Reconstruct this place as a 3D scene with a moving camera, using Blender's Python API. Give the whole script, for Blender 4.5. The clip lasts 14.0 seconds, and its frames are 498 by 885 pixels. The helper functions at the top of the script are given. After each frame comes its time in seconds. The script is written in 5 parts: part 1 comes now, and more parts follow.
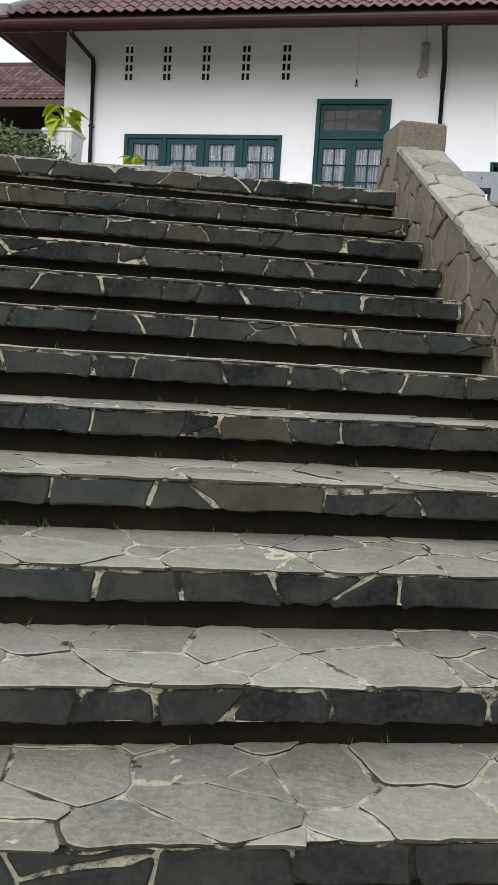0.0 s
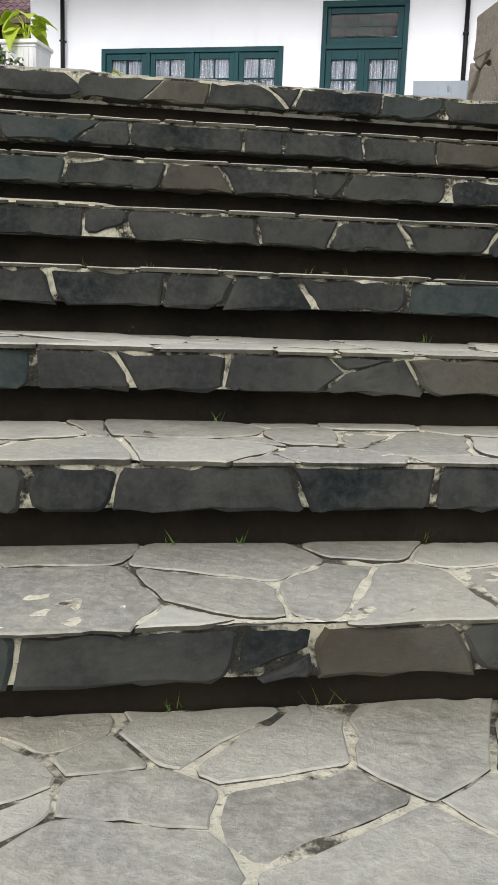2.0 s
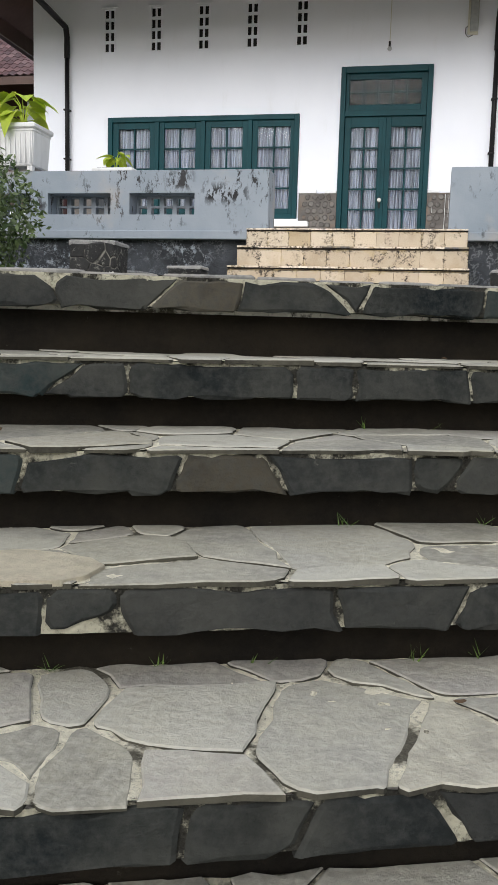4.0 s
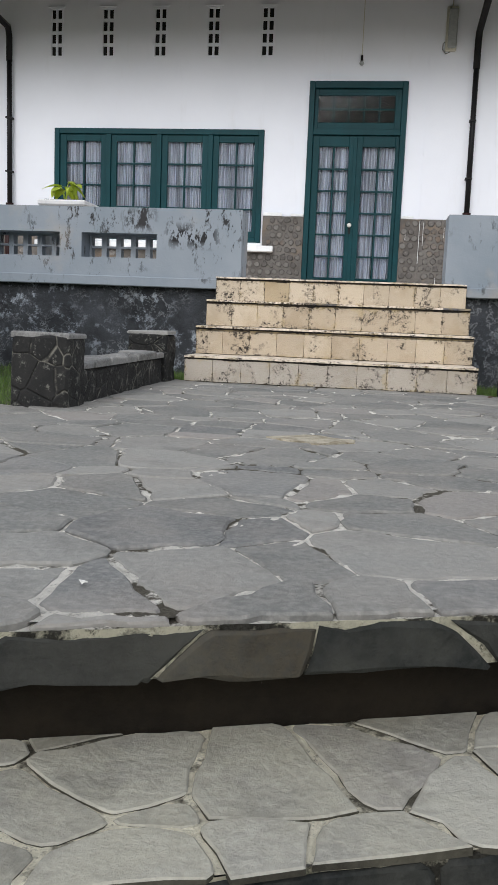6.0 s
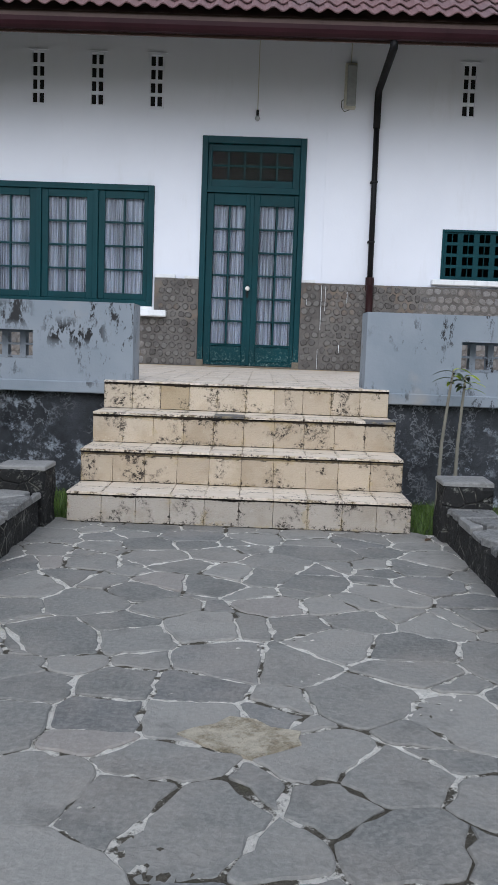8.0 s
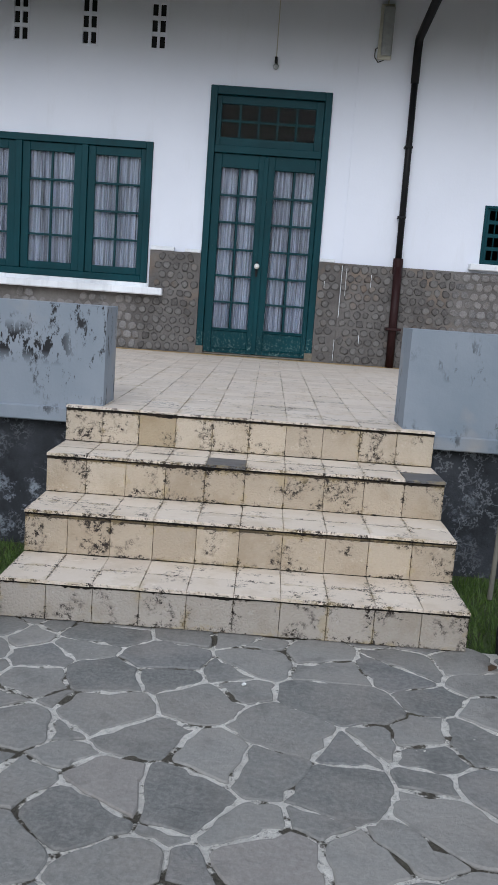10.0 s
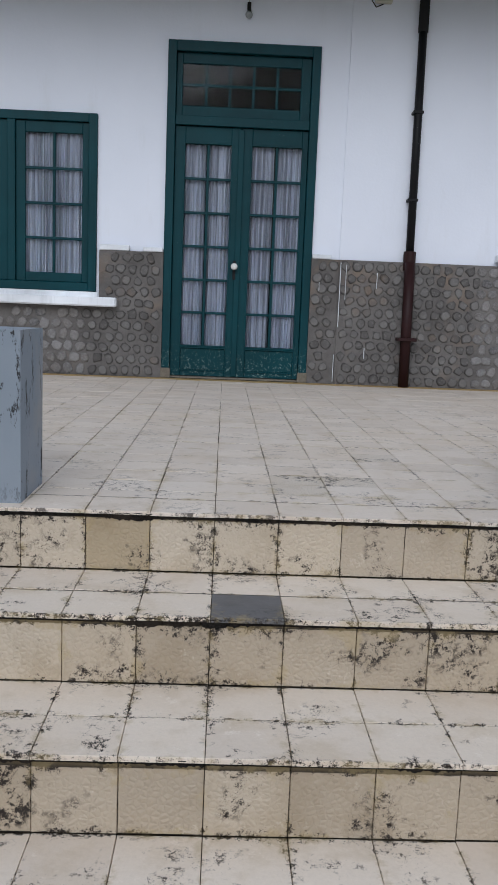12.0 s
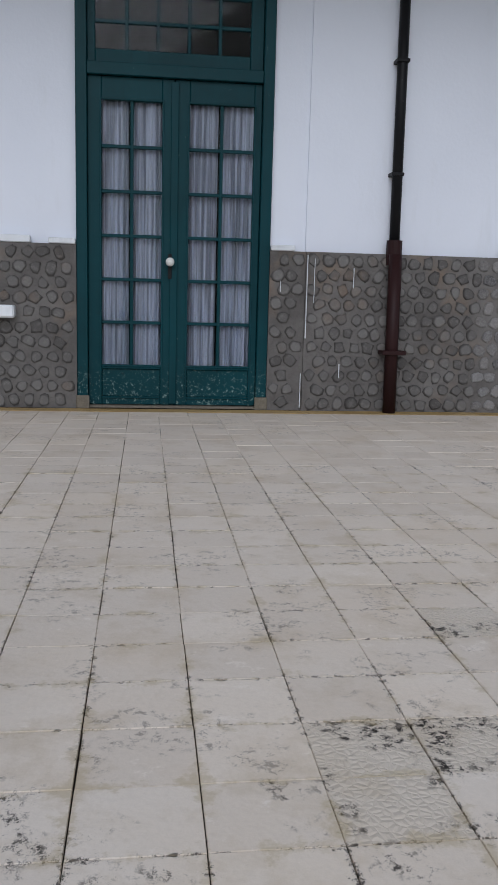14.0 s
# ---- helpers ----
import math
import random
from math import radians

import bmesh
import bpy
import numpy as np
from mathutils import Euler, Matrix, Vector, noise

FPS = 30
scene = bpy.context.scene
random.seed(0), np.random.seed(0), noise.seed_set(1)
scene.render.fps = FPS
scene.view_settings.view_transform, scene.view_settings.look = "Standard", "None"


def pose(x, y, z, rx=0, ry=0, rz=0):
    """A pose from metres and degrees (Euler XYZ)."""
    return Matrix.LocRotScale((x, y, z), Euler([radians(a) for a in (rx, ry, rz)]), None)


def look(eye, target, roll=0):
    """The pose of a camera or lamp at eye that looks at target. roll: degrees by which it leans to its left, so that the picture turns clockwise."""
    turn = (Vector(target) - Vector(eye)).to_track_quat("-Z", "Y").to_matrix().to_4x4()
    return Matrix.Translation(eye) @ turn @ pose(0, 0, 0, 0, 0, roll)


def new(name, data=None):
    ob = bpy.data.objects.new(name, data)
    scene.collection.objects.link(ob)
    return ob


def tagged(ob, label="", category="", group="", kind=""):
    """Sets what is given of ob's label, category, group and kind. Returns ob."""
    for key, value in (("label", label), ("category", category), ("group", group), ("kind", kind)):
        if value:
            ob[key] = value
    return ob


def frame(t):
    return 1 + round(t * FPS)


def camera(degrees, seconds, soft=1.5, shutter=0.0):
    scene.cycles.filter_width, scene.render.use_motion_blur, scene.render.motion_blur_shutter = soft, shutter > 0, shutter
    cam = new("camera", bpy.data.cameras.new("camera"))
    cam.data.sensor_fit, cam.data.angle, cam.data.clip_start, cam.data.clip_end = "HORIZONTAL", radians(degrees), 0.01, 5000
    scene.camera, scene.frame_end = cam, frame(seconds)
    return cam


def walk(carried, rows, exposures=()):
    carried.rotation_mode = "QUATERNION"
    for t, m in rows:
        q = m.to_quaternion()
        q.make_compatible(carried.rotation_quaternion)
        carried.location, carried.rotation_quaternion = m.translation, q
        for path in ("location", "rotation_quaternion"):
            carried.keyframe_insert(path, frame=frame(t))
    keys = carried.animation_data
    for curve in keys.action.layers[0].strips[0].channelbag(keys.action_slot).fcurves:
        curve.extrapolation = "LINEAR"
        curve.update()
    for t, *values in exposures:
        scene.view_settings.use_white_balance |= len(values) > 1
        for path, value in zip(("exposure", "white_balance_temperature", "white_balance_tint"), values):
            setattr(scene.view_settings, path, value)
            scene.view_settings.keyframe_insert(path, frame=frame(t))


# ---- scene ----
cam = camera(32.6, 14.0, soft=0.85)
PATH = [
    (0, (-0.061, 1.104, -1.04), (-0.457, 3.054, -1.235), 3.6),
    (0.5, (-0.291, 1.649, -1.016), (-0.706, 3.603, -1.109), 3.3),
    (1, (-0.424, 2.103, -0.995), (-0.827, 4.059, -1.095), 2.6),
    (1.5, (-0.524, 2.431, -0.881), (-0.94, 4.38, -1.058), 2.1),
    (2, (-0.605, 2.69, -0.759), (-0.976, 4.623, -1.112), 2.1),
    (2.5, (-0.645, 2.954, -0.595), (-1.025, 4.884, -0.957), 2.1),
    (3, (-0.76, 3.215, -0.422), (-1.129, 5.146, -0.793), 1.3),
    (3.5, (-0.831, 3.467, -0.267), (-1.203, 5.404, -0.597), 1.7),
    (4, (-0.943, 3.731, -0.131), (-1.342, 5.673, -0.399), 1.6),
    (4.2, (-0.979, 3.838, -0.065), (-1.35, 5.784, -0.338), 0.7),
    (6.3, (-1.426, 4.811, 0.549), (-1.685, 6.774, 0.267), 2.2),
    (6.5, (-1.465, 4.893, 0.633), (-1.715, 6.858, 0.357), 1.8),
    (7, (-1.513, 5.179, 0.768), (-1.7, 7.152, 0.501), 0.8),
    (7.5, (-1.534, 5.442, 0.911), (-1.716, 7.421, 0.688), 1.7),
    (8, (-1.545, 5.672, 1.04), (-1.569, 7.66, 0.819), 2.1),
    (8.2, (-1.524, 5.784, 1.07), (-1.516, 7.772, 0.85), 2.2),
    (10.3, (-1.623, 7.373, 1.411), (-1.644, 9.345, 1.076), 4.5),
    (10.5, (-1.65, 7.575, 1.394), (-1.639, 9.547, 1.058), 3.9),
    (11, (-1.695, 8.081, 1.403), (-1.686, 10.059, 1.105), 2.4),
    (11.5, (-1.762, 8.582, 1.39), (-1.722, 10.561, 1.104), 2.4),
    (11.7, (-1.791, 8.803, 1.382), (-1.731, 10.778, 1.073), 2.2),
    (12, (-1.839, 9.07, 1.399), (-1.773, 11.046, 1.098), 2.3),
    (12.5, (-1.943, 9.526, 1.397), (-1.875, 11.502, 1.097), 2.0),
    (13, (-1.966, 9.977, 1.382), (-1.837, 11.951, 1.087), 0.3),
    (13.5, (-1.965, 10.421, 1.398), (-1.821, 12.396, 1.117), 0.3),
    (13.7, (-1.958, 10.601, 1.443), (-1.815, 12.578, 1.178), -0.1),
    (14, (-1.941, 10.873, 1.547), (-1.698, 12.832, 1.221), 1.5),
]
walk(cam, [(t, look(eye, target, roll)) for t, eye, target, roll in PATH],
     [(0, 0.83, 6500, 10), (0.3, 0.58, 5550, 19), (0.9, 0.78, 5850, 15), (1.4, 1.2, 6450, 11.5), (2.5, 1.24, 6450, 11), (3.6, 1.1, 6450, 11), (4.2, 0.86, 6350, 10.5), (6.3, 0.62, 6250, 10.5), (7.3, 0.38, 5750, 11), (8.2, 0.48, 5800, 11), (10.3, 0.31, 5750, 11), (12.0, 0.13, 5750, 11), (14.0, -0.05, 5780, 11.5)])

# ---- world and light ----
world = bpy.data.worlds.new("sky_world")
scene.world = world
world.use_nodes = True
wn, wl = world.node_tree.nodes, world.node_tree.links
bg = wn["Background"]
sky = wn.new("ShaderNodeTexSky")
sky.sky_type, sky.sun_disc = "NISHITA", False
sky.sun_elevation, sky.sun_rotation = radians(32), radians(190)
sky.air_density, sky.dust_density = 1.2, 3.0
cloud = wn.new("ShaderNodeMix")
cloud.data_type = "RGBA"
cloud.inputs["Factor"].default_value = 0.75
cloud.inputs["B"].default_value = (7.6, 7.75, 7.95, 1)
wl.new(sky.outputs["Color"], cloud.inputs["A"])
up = wn.new("ShaderNodeTexCoord")
sep, grade = wn.new("ShaderNodeSeparateXYZ"), wn.new("ShaderNodeMapRange")
grade.inputs["From Max"].default_value, grade.inputs["To Min"].default_value, grade.inputs["To Max"].default_value = 1.0, 1.08, 0.92
tone = wn.new("ShaderNodeMix")
tone.data_type, tone.blend_type = "RGBA", "MULTIPLY"
tone.inputs["Factor"].default_value = 1.0
wl.new(up.outputs["Generated"], sep.inputs[0])
wl.new(sep.outputs["Z"], grade.inputs["Value"])
wl.new(cloud.outputs["Result"], tone.inputs["A"])
wl.new(grade.outputs["Result"], tone.inputs["B"])
wl.new(tone.outputs["Result"], bg.inputs["Color"])
bg.inputs["Strength"].default_value = 0.085
sun = new("sun", bpy.data.lights.new("sun", "SUN"))
sun.data.energy, sun.data.angle, sun.data.color = 0.95, radians(40), (1, 0.985, 0.96)
sun.rotation_euler = (radians(58), 0, radians(-10))

# ---- helpers for meshes and materials ----
rnd = random.Random(7)


def part(name, bm, material, parent=None, label="", smooth=False):
    me = bpy.data.meshes.new(name)
    bm.to_mesh(me)
    bm.free()
    if material:
        me.materials.append(material)
    if smooth:
        for p in me.polygons:
            p.use_smooth = True
    ob = new(name, me)
    ob.parent = parent
    if label:
        ob["label"] = label
    return ob


def box(bm, x0, x1, y0, y1, z0, z1, bevel=0.0):
    vs = [bm.verts.new(p) for p in ((x0, y0, z0), (x1, y0, z0), (x1, y1, z0), (x0, y1, z0), (x0, y0, z1), (x1, y0, z1), (x1, y1, z1), (x0, y1, z1))]
    fs = [bm.faces.new([vs[i] for i in f]) for f in ((0, 3, 2, 1), (4, 5, 6, 7), (0, 1, 5, 4), (1, 2, 6, 5), (2, 3, 7, 6), (3, 0, 4, 7))]
    if bevel:
        es = list({e for f in fs for e in f.edges})
        bmesh.ops.bevel(bm, geom=es, offset=bevel, segments=1, affect="EDGES")
    return bm


def boxes(*rows, bevel=0.0):
    bm = bmesh.new()
    for r in rows:
        box(bm, *r, bevel=bevel)
    return bm


def tube(bm, pts, r, n=10, r_end=None):
    """A round tube through the points."""
    rings = []
    pts = [Vector(p) for p in pts]
    for i, p in enumerate(pts):
        d = (pts[min(i + 1, len(pts) - 1)] - pts[max(i - 1, 0)]).normalized()
        a = d.orthogonal().normalized()
        b = d.cross(a)
        if rings:
            a0 = (rings[-1][0].co - pts[i - 1])
            a = (a0 - d * a0.dot(d)).normalized()
            b = d.cross(a)
        rr = r if r_end is None else r + (r_end - r) * i / (len(pts) - 1)
        rings.append([bm.verts.new(p + (a * math.cos(k * 2 * math.pi / n) + b * math.sin(k * 2 * math.pi / n)) * rr) for k in range(n)])
    for q, w in zip(rings, rings[1:]):
        for k in range(n):
            bm.faces.new((q[k], q[(k + 1) % n], w[(k + 1) % n], w[k]))
    bm.faces.new(rings[0][::-1])
    bm.faces.new(rings[-1])
    return bm


def thing(name, label, category, at=(0, 0, 0), group="", kind=""):
    ob = new(name)
    ob.location = at
    return tagged(ob, label, category, group, kind)


def structure(ob, label=""):
    return tagged(ob, label, "", "", "structure")


class Nodes:
    """A small builder of node materials."""

    def __init__(self, name):
        self.m = bpy.data.materials.new(name)
        self.m.use_nodes = True
        self.n, self.l = self.m.node_tree.nodes, self.m.node_tree.links
        self.b = self.n["Principled BSDF"]
        self.co = self.n.new("ShaderNodeNewGeometry").outputs["Position"]

    def edge(self, w, d):
        """Distance to the nearest edge of a piece w by d, by its own axes."""
        s = self.n.new("ShaderNodeSeparateXYZ")
        self.l.new(self.n.new("ShaderNodeTexCoord").outputs["Object"], s.inputs[0])
        x, y = s.outputs["X"], s.outputs["Y"]
        m = self.math("MINIMUM", self.math("MINIMUM", x, self.math("SUBTRACT", w, x)), self.math("MINIMUM", y, self.math("SUBTRACT", d, y)))
        return m

    def inside(self, axis, lo, hi, soft):
        s = self.n.new("ShaderNodeSeparateXYZ")
        self.l.new(self.co, s.inputs[0])
        v = s.outputs[axis]
        return self.math("MULTIPLY", self.ramp(v, lo - soft, lo + soft), self.ramp(v, hi + soft, hi - soft))

    def put(self, sock, v):
        if isinstance(v, bpy.types.NodeSocket):
            self.l.new(v, sock)
        else:
            sock.default_value = v

    def noise(self, scale, detail=4, rough=0.6, stretch=None, w=0.0):
        n = self.n.new("ShaderNodeTexNoise")
        n.inputs["Scale"].default_value, n.inputs["Detail"].default_value, n.inputs["Roughness"].default_value = scale, detail, rough
        co = self.co
        if stretch or w:
            mp = self.n.new("ShaderNodeMapping")
            mp.inputs["Scale"].default_value = stretch or (1, 1, 1)
            mp.inputs["Location"].default_value = (w, w, w)
            self.l.new(co, mp.inputs["Vector"])
            co = mp.outputs["Vector"]
        self.l.new(co, n.inputs["Vector"])
        return n.outputs["Fac"]

    def ramp(self, fac, lo, hi):
        n = self.n.new("ShaderNodeMapRange")
        n.inputs["From Min"].default_value, n.inputs["From Max"].default_value = lo, hi
        self.l.new(fac, n.inputs["Value"])
        return n.outputs["Result"]

    def math(self, op, a, b=0.0):
        n = self.n.new("ShaderNodeMath")
        n.operation = op
        self.put(n.inputs[0], a)
        self.put(n.inputs[1], b)
        return n.outputs[0]

    def mix(self, fac, a, b, mode="MIX"):
        n = self.n.new("ShaderNodeMix")
        n.data_type, n.blend_type = "RGBA", mode
        self.put(n.inputs["Factor"], fac)
        for s, v in (("A", a), ("B", b)):
            self.put(n.inputs[s], (*v, 1) if isinstance(v, tuple) and len(v) == 3 else v)
        return n.outputs["Result"]

    def z(self):
        s = self.n.new("ShaderNodeSeparateXYZ")
        self.l.new(self.co, s.inputs[0])
        return s.outputs["Z"]

    def obrand(self):
        return self.n.new("ShaderNodeObjectInfo").outputs["Random"]

    def island(self):
        return self.n.new("ShaderNodeNewGeometry").outputs["Random Per Island"]

    def voronoi(self, scale, feature="DISTANCE_TO_EDGE", out="Distance"):
        n = self.n.new("ShaderNodeTexVoronoi")
        n.feature = feature
        n.inputs["Scale"].default_value = scale
        self.l.new(self.co, n.inputs["Vector"])
        return n.outputs[out]

    def bump(self, h, strength=0.4, dist=0.01):
        n = self.n.new("ShaderNodeBump")
        n.inputs["Strength"].default_value, n.inputs["Distance"].default_value = strength, dist
        self.l.new(h, n.inputs["Height"])
        self.l.new(n.outputs["Normal"], self.b.inputs["Normal"])

    def done(self, colour, rough=0.8, metal=0.0, spec=0.4):
        self.put(self.b.inputs["Base Color"], (*colour, 1) if isinstance(colour, tuple) else colour)
        self.put(self.b.inputs["Roughness"], rough)
        self.b.inputs["Metallic"].default_value = metal
        self.b.inputs["Specular IOR Level"].default_value = spec
        return self.m


# ---- materials ----
def mat_slate(name, lo, hi, tint, island=False, rough=(0.45, 0.8), accent=None, grain=0.4, spec=0.4):
    k = Nodes(name)
    r = k.island() if island else k.obrand()
    c = k.mix(r, lo, hi)
    if accent:
        r2 = k.math("FRACT", k.math("MULTIPLY", r, 17.3))
        c = k.mix(k.math("MULTIPLY", k.math("GREATER_THAN", r2, 0.95), 0.45), c, accent[0])
        c = k.mix(k.math("MULTIPLY", k.math("LESS_THAN", r2, 0.12), 0.45), c, accent[1])
    c = k.mix(k.math("MULTIPLY", k.ramp(k.noise(2.3, 5), 0.5, 0.75), 0.5), c, tint)
    fine = k.noise(60, 6, 0.7)
    c = k.mix(k.math("MULTIPLY", k.ramp(fine, 0.42, 0.66), grain), c, tuple(v * 1.6 for v in hi))
    c = k.mix(k.math("MULTIPLY", k.ramp(k.noise(4.5, 6, 0.65, w=5.5), 0.42, 0.62), 0.35), c, tuple((v + w) * 0.62 for v, w in zip(hi, tint)))
    lich = k.ramp(k.noise(24, 6, 0.75, w=3.1), 0.66, 0.74)
    c = k.mix(k.math("MULTIPLY", lich, 0.45), c, (0.34, 0.35, 0.30) if hi[0] > 0.1 else (0.13, 0.13, 0.11))
    dark = k.ramp(k.noise(6, 7, 0.75, w=8.8), 0.52, 0.68)
    c = k.mix(k.math("MULTIPLY", dark, 0.4), c, tuple(v * 0.45 for v in lo))
    cleft = k.math("ADD", k.noise(3.4, 2.5, 0.5, w=21), k.math("MULTIPLY", r, 0.1))
    layers = k.math("ADD", k.ramp(cleft, 0.46, 0.475), k.math("ADD", k.ramp(cleft, 0.53, 0.545), k.ramp(cleft, 0.60, 0.615)))
    k.bump(k.math("ADD", k.math("MULTIPLY", layers, 0.11), k.math("ADD", k.math("MULTIPLY", fine, 0.5), k.noise(8, 7, 0.7))), 0.65, 0.014)
    return k.done(c, k.math("ADD", k.math("MULTIPLY", k.noise(5), rough[1] - rough[0]), rough[0]), 0.0, spec)


M_FLAG = mat_slate("slate_flag", (0.135, 0.138, 0.132), (0.27, 0.264, 0.245), (0.24, 0.208, 0.18), accent=((0.30, 0.262, 0.24), (0.10, 0.106, 0.115)), rough=(0.5, 0.85), grain=0.35)
M_FLAG_I = mat_slate("slate_flag_far", (0.135, 0.136, 0.136), (0.225, 0.22, 0.21), (0.20, 0.178, 0.155), True, rough=(0.5, 0.85), grain=0.2)
M_TREAD = mat_slate("tread_slab", (0.175, 0.168, 0.145), (0.36, 0.35, 0.305), (0.31, 0.29, 0.20), accent=((0.36, 0.33, 0.25), (0.22, 0.20, 0.20)), grain=0.3)
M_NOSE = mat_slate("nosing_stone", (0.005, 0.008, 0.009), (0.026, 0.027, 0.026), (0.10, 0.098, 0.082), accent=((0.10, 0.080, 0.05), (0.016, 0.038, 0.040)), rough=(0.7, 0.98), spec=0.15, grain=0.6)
# Slab sides: mossed stone plus the lip's thin shadow line, in one dark colour.
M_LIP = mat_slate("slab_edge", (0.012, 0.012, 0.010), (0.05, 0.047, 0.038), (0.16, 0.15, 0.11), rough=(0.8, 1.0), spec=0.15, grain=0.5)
M_COPE = mat_slate("coping_stone", (0.05, 0.052, 0.053), (0.22, 0.218, 0.21), (0.34, 0.335, 0.32), grain=0.6)
# Near black: the shade of the recess under the nosings is in this colour.
M_RISER = mat_slate("shaded_riser", (0.005, 0.0045, 0.004), (0.014, 0.012, 0.009), (0.03, 0.023, 0.014), True, rough=(0.85, 1.0), spec=0.1, grain=0.3)
M_SIDE = mat_slate("side_wall_slab", (0.085, 0.071, 0.054), (0.175, 0.15, 0.118), (0.08, 0.08, 0.045), grain=0.5)


def mat_lowwall():
    k = Nodes("blackened_wall_stone")
    c = k.mix(k.ramp(k.noise(5, 6, 0.7), 0.35, 0.65), (0.004, 0.0045, 0.005), (0.020, 0.0195, 0.0185))
    e = k.ramp(k.voronoi(7), 0.03, 0.0)
    c = k.mix(k.math("MULTIPLY", k.math("MULTIPLY", e, k.ramp(k.noise(6, 5, 0.7, w=3), 0.48, 0.6)), 0.8), c, (0.26, 0.25, 0.21))
    c = k.mix(k.math("MULTIPLY", k.ramp(k.noise(18, 7, 0.8, w=6), 0.56, 0.63), 0.6), c, (0.24, 0.24, 0.21))
    k.bump(k.math("ADD", k.math("MULTIPLY", k.ramp(k.voronoi(7), 0.0, 0.05), 0.5), k.noise(9, 8, 0.75)), 0.9, 0.02)
    return k.done(c, 0.8)


M_BLACK = mat_lowwall()


def mat_mortar(name="mortar", lo=(0.06, 0.054, 0.042), hi=(0.64, 0.61, 0.53), a=0.47, b=0.53, size=5.2, bare=None):
    """Crumbling pale mortar over dark grit; bare is a stretch of y where most of the pale mortar is gone."""
    k = Nodes(name)
    n = k.noise(size, 6, 0.7)
    if bare:
        n = k.math("SUBTRACT", n, k.math("MULTIPLY", k.inside("Y", *bare), 0.075))
    pale = k.math("MULTIPLY", k.ramp(n, a, b), k.ramp(k.noise(48, 7, 0.85, w=3.0), 0.66, 0.54))
    c = k.mix(k.ramp(k.noise(150, 4, 0.8), 0.35, 0.7), lo, tuple(v * 2.4 + 0.02 for v in lo))
    c = k.mix(pale, c, k.mix(k.ramp(k.noise(22, 6, 0.75, w=1.0), 0.35, 0.65), tuple(v * 0.75 for v in hi), hi))
    c = k.mix(k.math("MULTIPLY", k.ramp(k.noise(7, 4, w=9.0), 0.62, 0.75), 0.3), c, (0.09, 0.10, 0.025))
    k.bump(k.math("ADD", k.noise(90, 6, 0.8), k.noise(25, 5)), 1.0, 0.012)
    return k.done(c, 0.95, 0.0, 0.2)


M_MORTAR = mat_mortar(hi=(0.86, 0.83, 0.76), a=0.435, b=0.475, bare=(6.9, 7.7, 0.35))
M_MORTAR_S = mat_mortar("stair_joint_mortar", (0.07, 0.064, 0.048), (0.88, 0.83, 0.66), 0.41, 0.48)
M_MORTAR_D = mat_mortar("dark_mortar", (0.02, 0.02, 0.015), (0.46, 0.44, 0.34), 0.49, 0.60)
M_MORTAR_E = mat_mortar("edge_mortar", (0.018, 0.017, 0.013), (0.60, 0.57, 0.44), 0.48, 0.56, 9)
M_PATCH = mat_mortar("brown_mortar", (0.20, 0.17, 0.12), (0.66, 0.60, 0.48), 0.40, 0.55, 14)
M_CREAM = mat_mortar("cream_patch_mortar", (0.30, 0.26, 0.20), (0.66, 0.60, 0.46), 0.30, 0.5)


def mat_white_wall():
    k = Nodes("white_limewash")
    c = k.mix(k.ramp(k.noise(0.7, 4), 0.3, 0.8), (0.77, 0.80, 0.87), (0.70, 0.73, 0.80))
    c = k.mix(k.math("MULTIPLY", k.ramp(k.noise(3, 6, 0.7, stretch=(1, 1, 0.18)), 0.58, 0.8), 0.25), c, (0.5, 0.5, 0.47))
    k.bump(k.noise(35, 4), 0.15, 0.01)
    return k.done(c, 0.85)


def mat_grey_wall():
    k = Nodes("weathered_parapet")
    c = k.mix(k.ramp(k.noise(1.2, 4), 0.3, 0.7), (0.21, 0.25, 0.29), (0.30, 0.33, 0.37))
    st = k.ramp(k.noise(9, 7, 0.8, stretch=(1, 1, 0.4), w=2.2), 0.55, 0.59)
    c = k.mix(k.math("MULTIPLY", k.ramp(k.noise(2.2, 3), 0.43, 0.55), st), c, (0.028, 0.028, 0.03))
    c = k.mix(k.math("MULTIPLY", k.ramp(k.noise(1.7, 4, w=5.0), 0.55, 0.7), 0.6), c, (0.38, 0.34, 0.30))
    spot = k.math("MULTIPLY", k.inside("X", -3.08, -2.66, 0.05), k.inside("Z", 1.02, 1.18, 0.04))
    c = k.mix(k.math("MULTIPLY", spot, k.ramp(k.noise(20, 5, 0.7, stretch=(1, 1, 0.45), w=1.0), 0.50, 0.53)), c, (0.018, 0.018, 0.02))
    c = k.mix(k.math("MULTIPLY", k.math("MULTIPLY", k.inside("X", -3.45, -3.2, 0.05), k.inside("Z", 1.14, 1.3, 0.04)), k.ramp(k.noise(16, 5, 0.7, stretch=(1, 1, 0.5), w=3.0), 0.50, 0.56)), c, (0.03, 0.03, 0.032))
    k.bump(k.noise(30, 5), 0.25, 0.01)
    return k.done(c, 0.8)


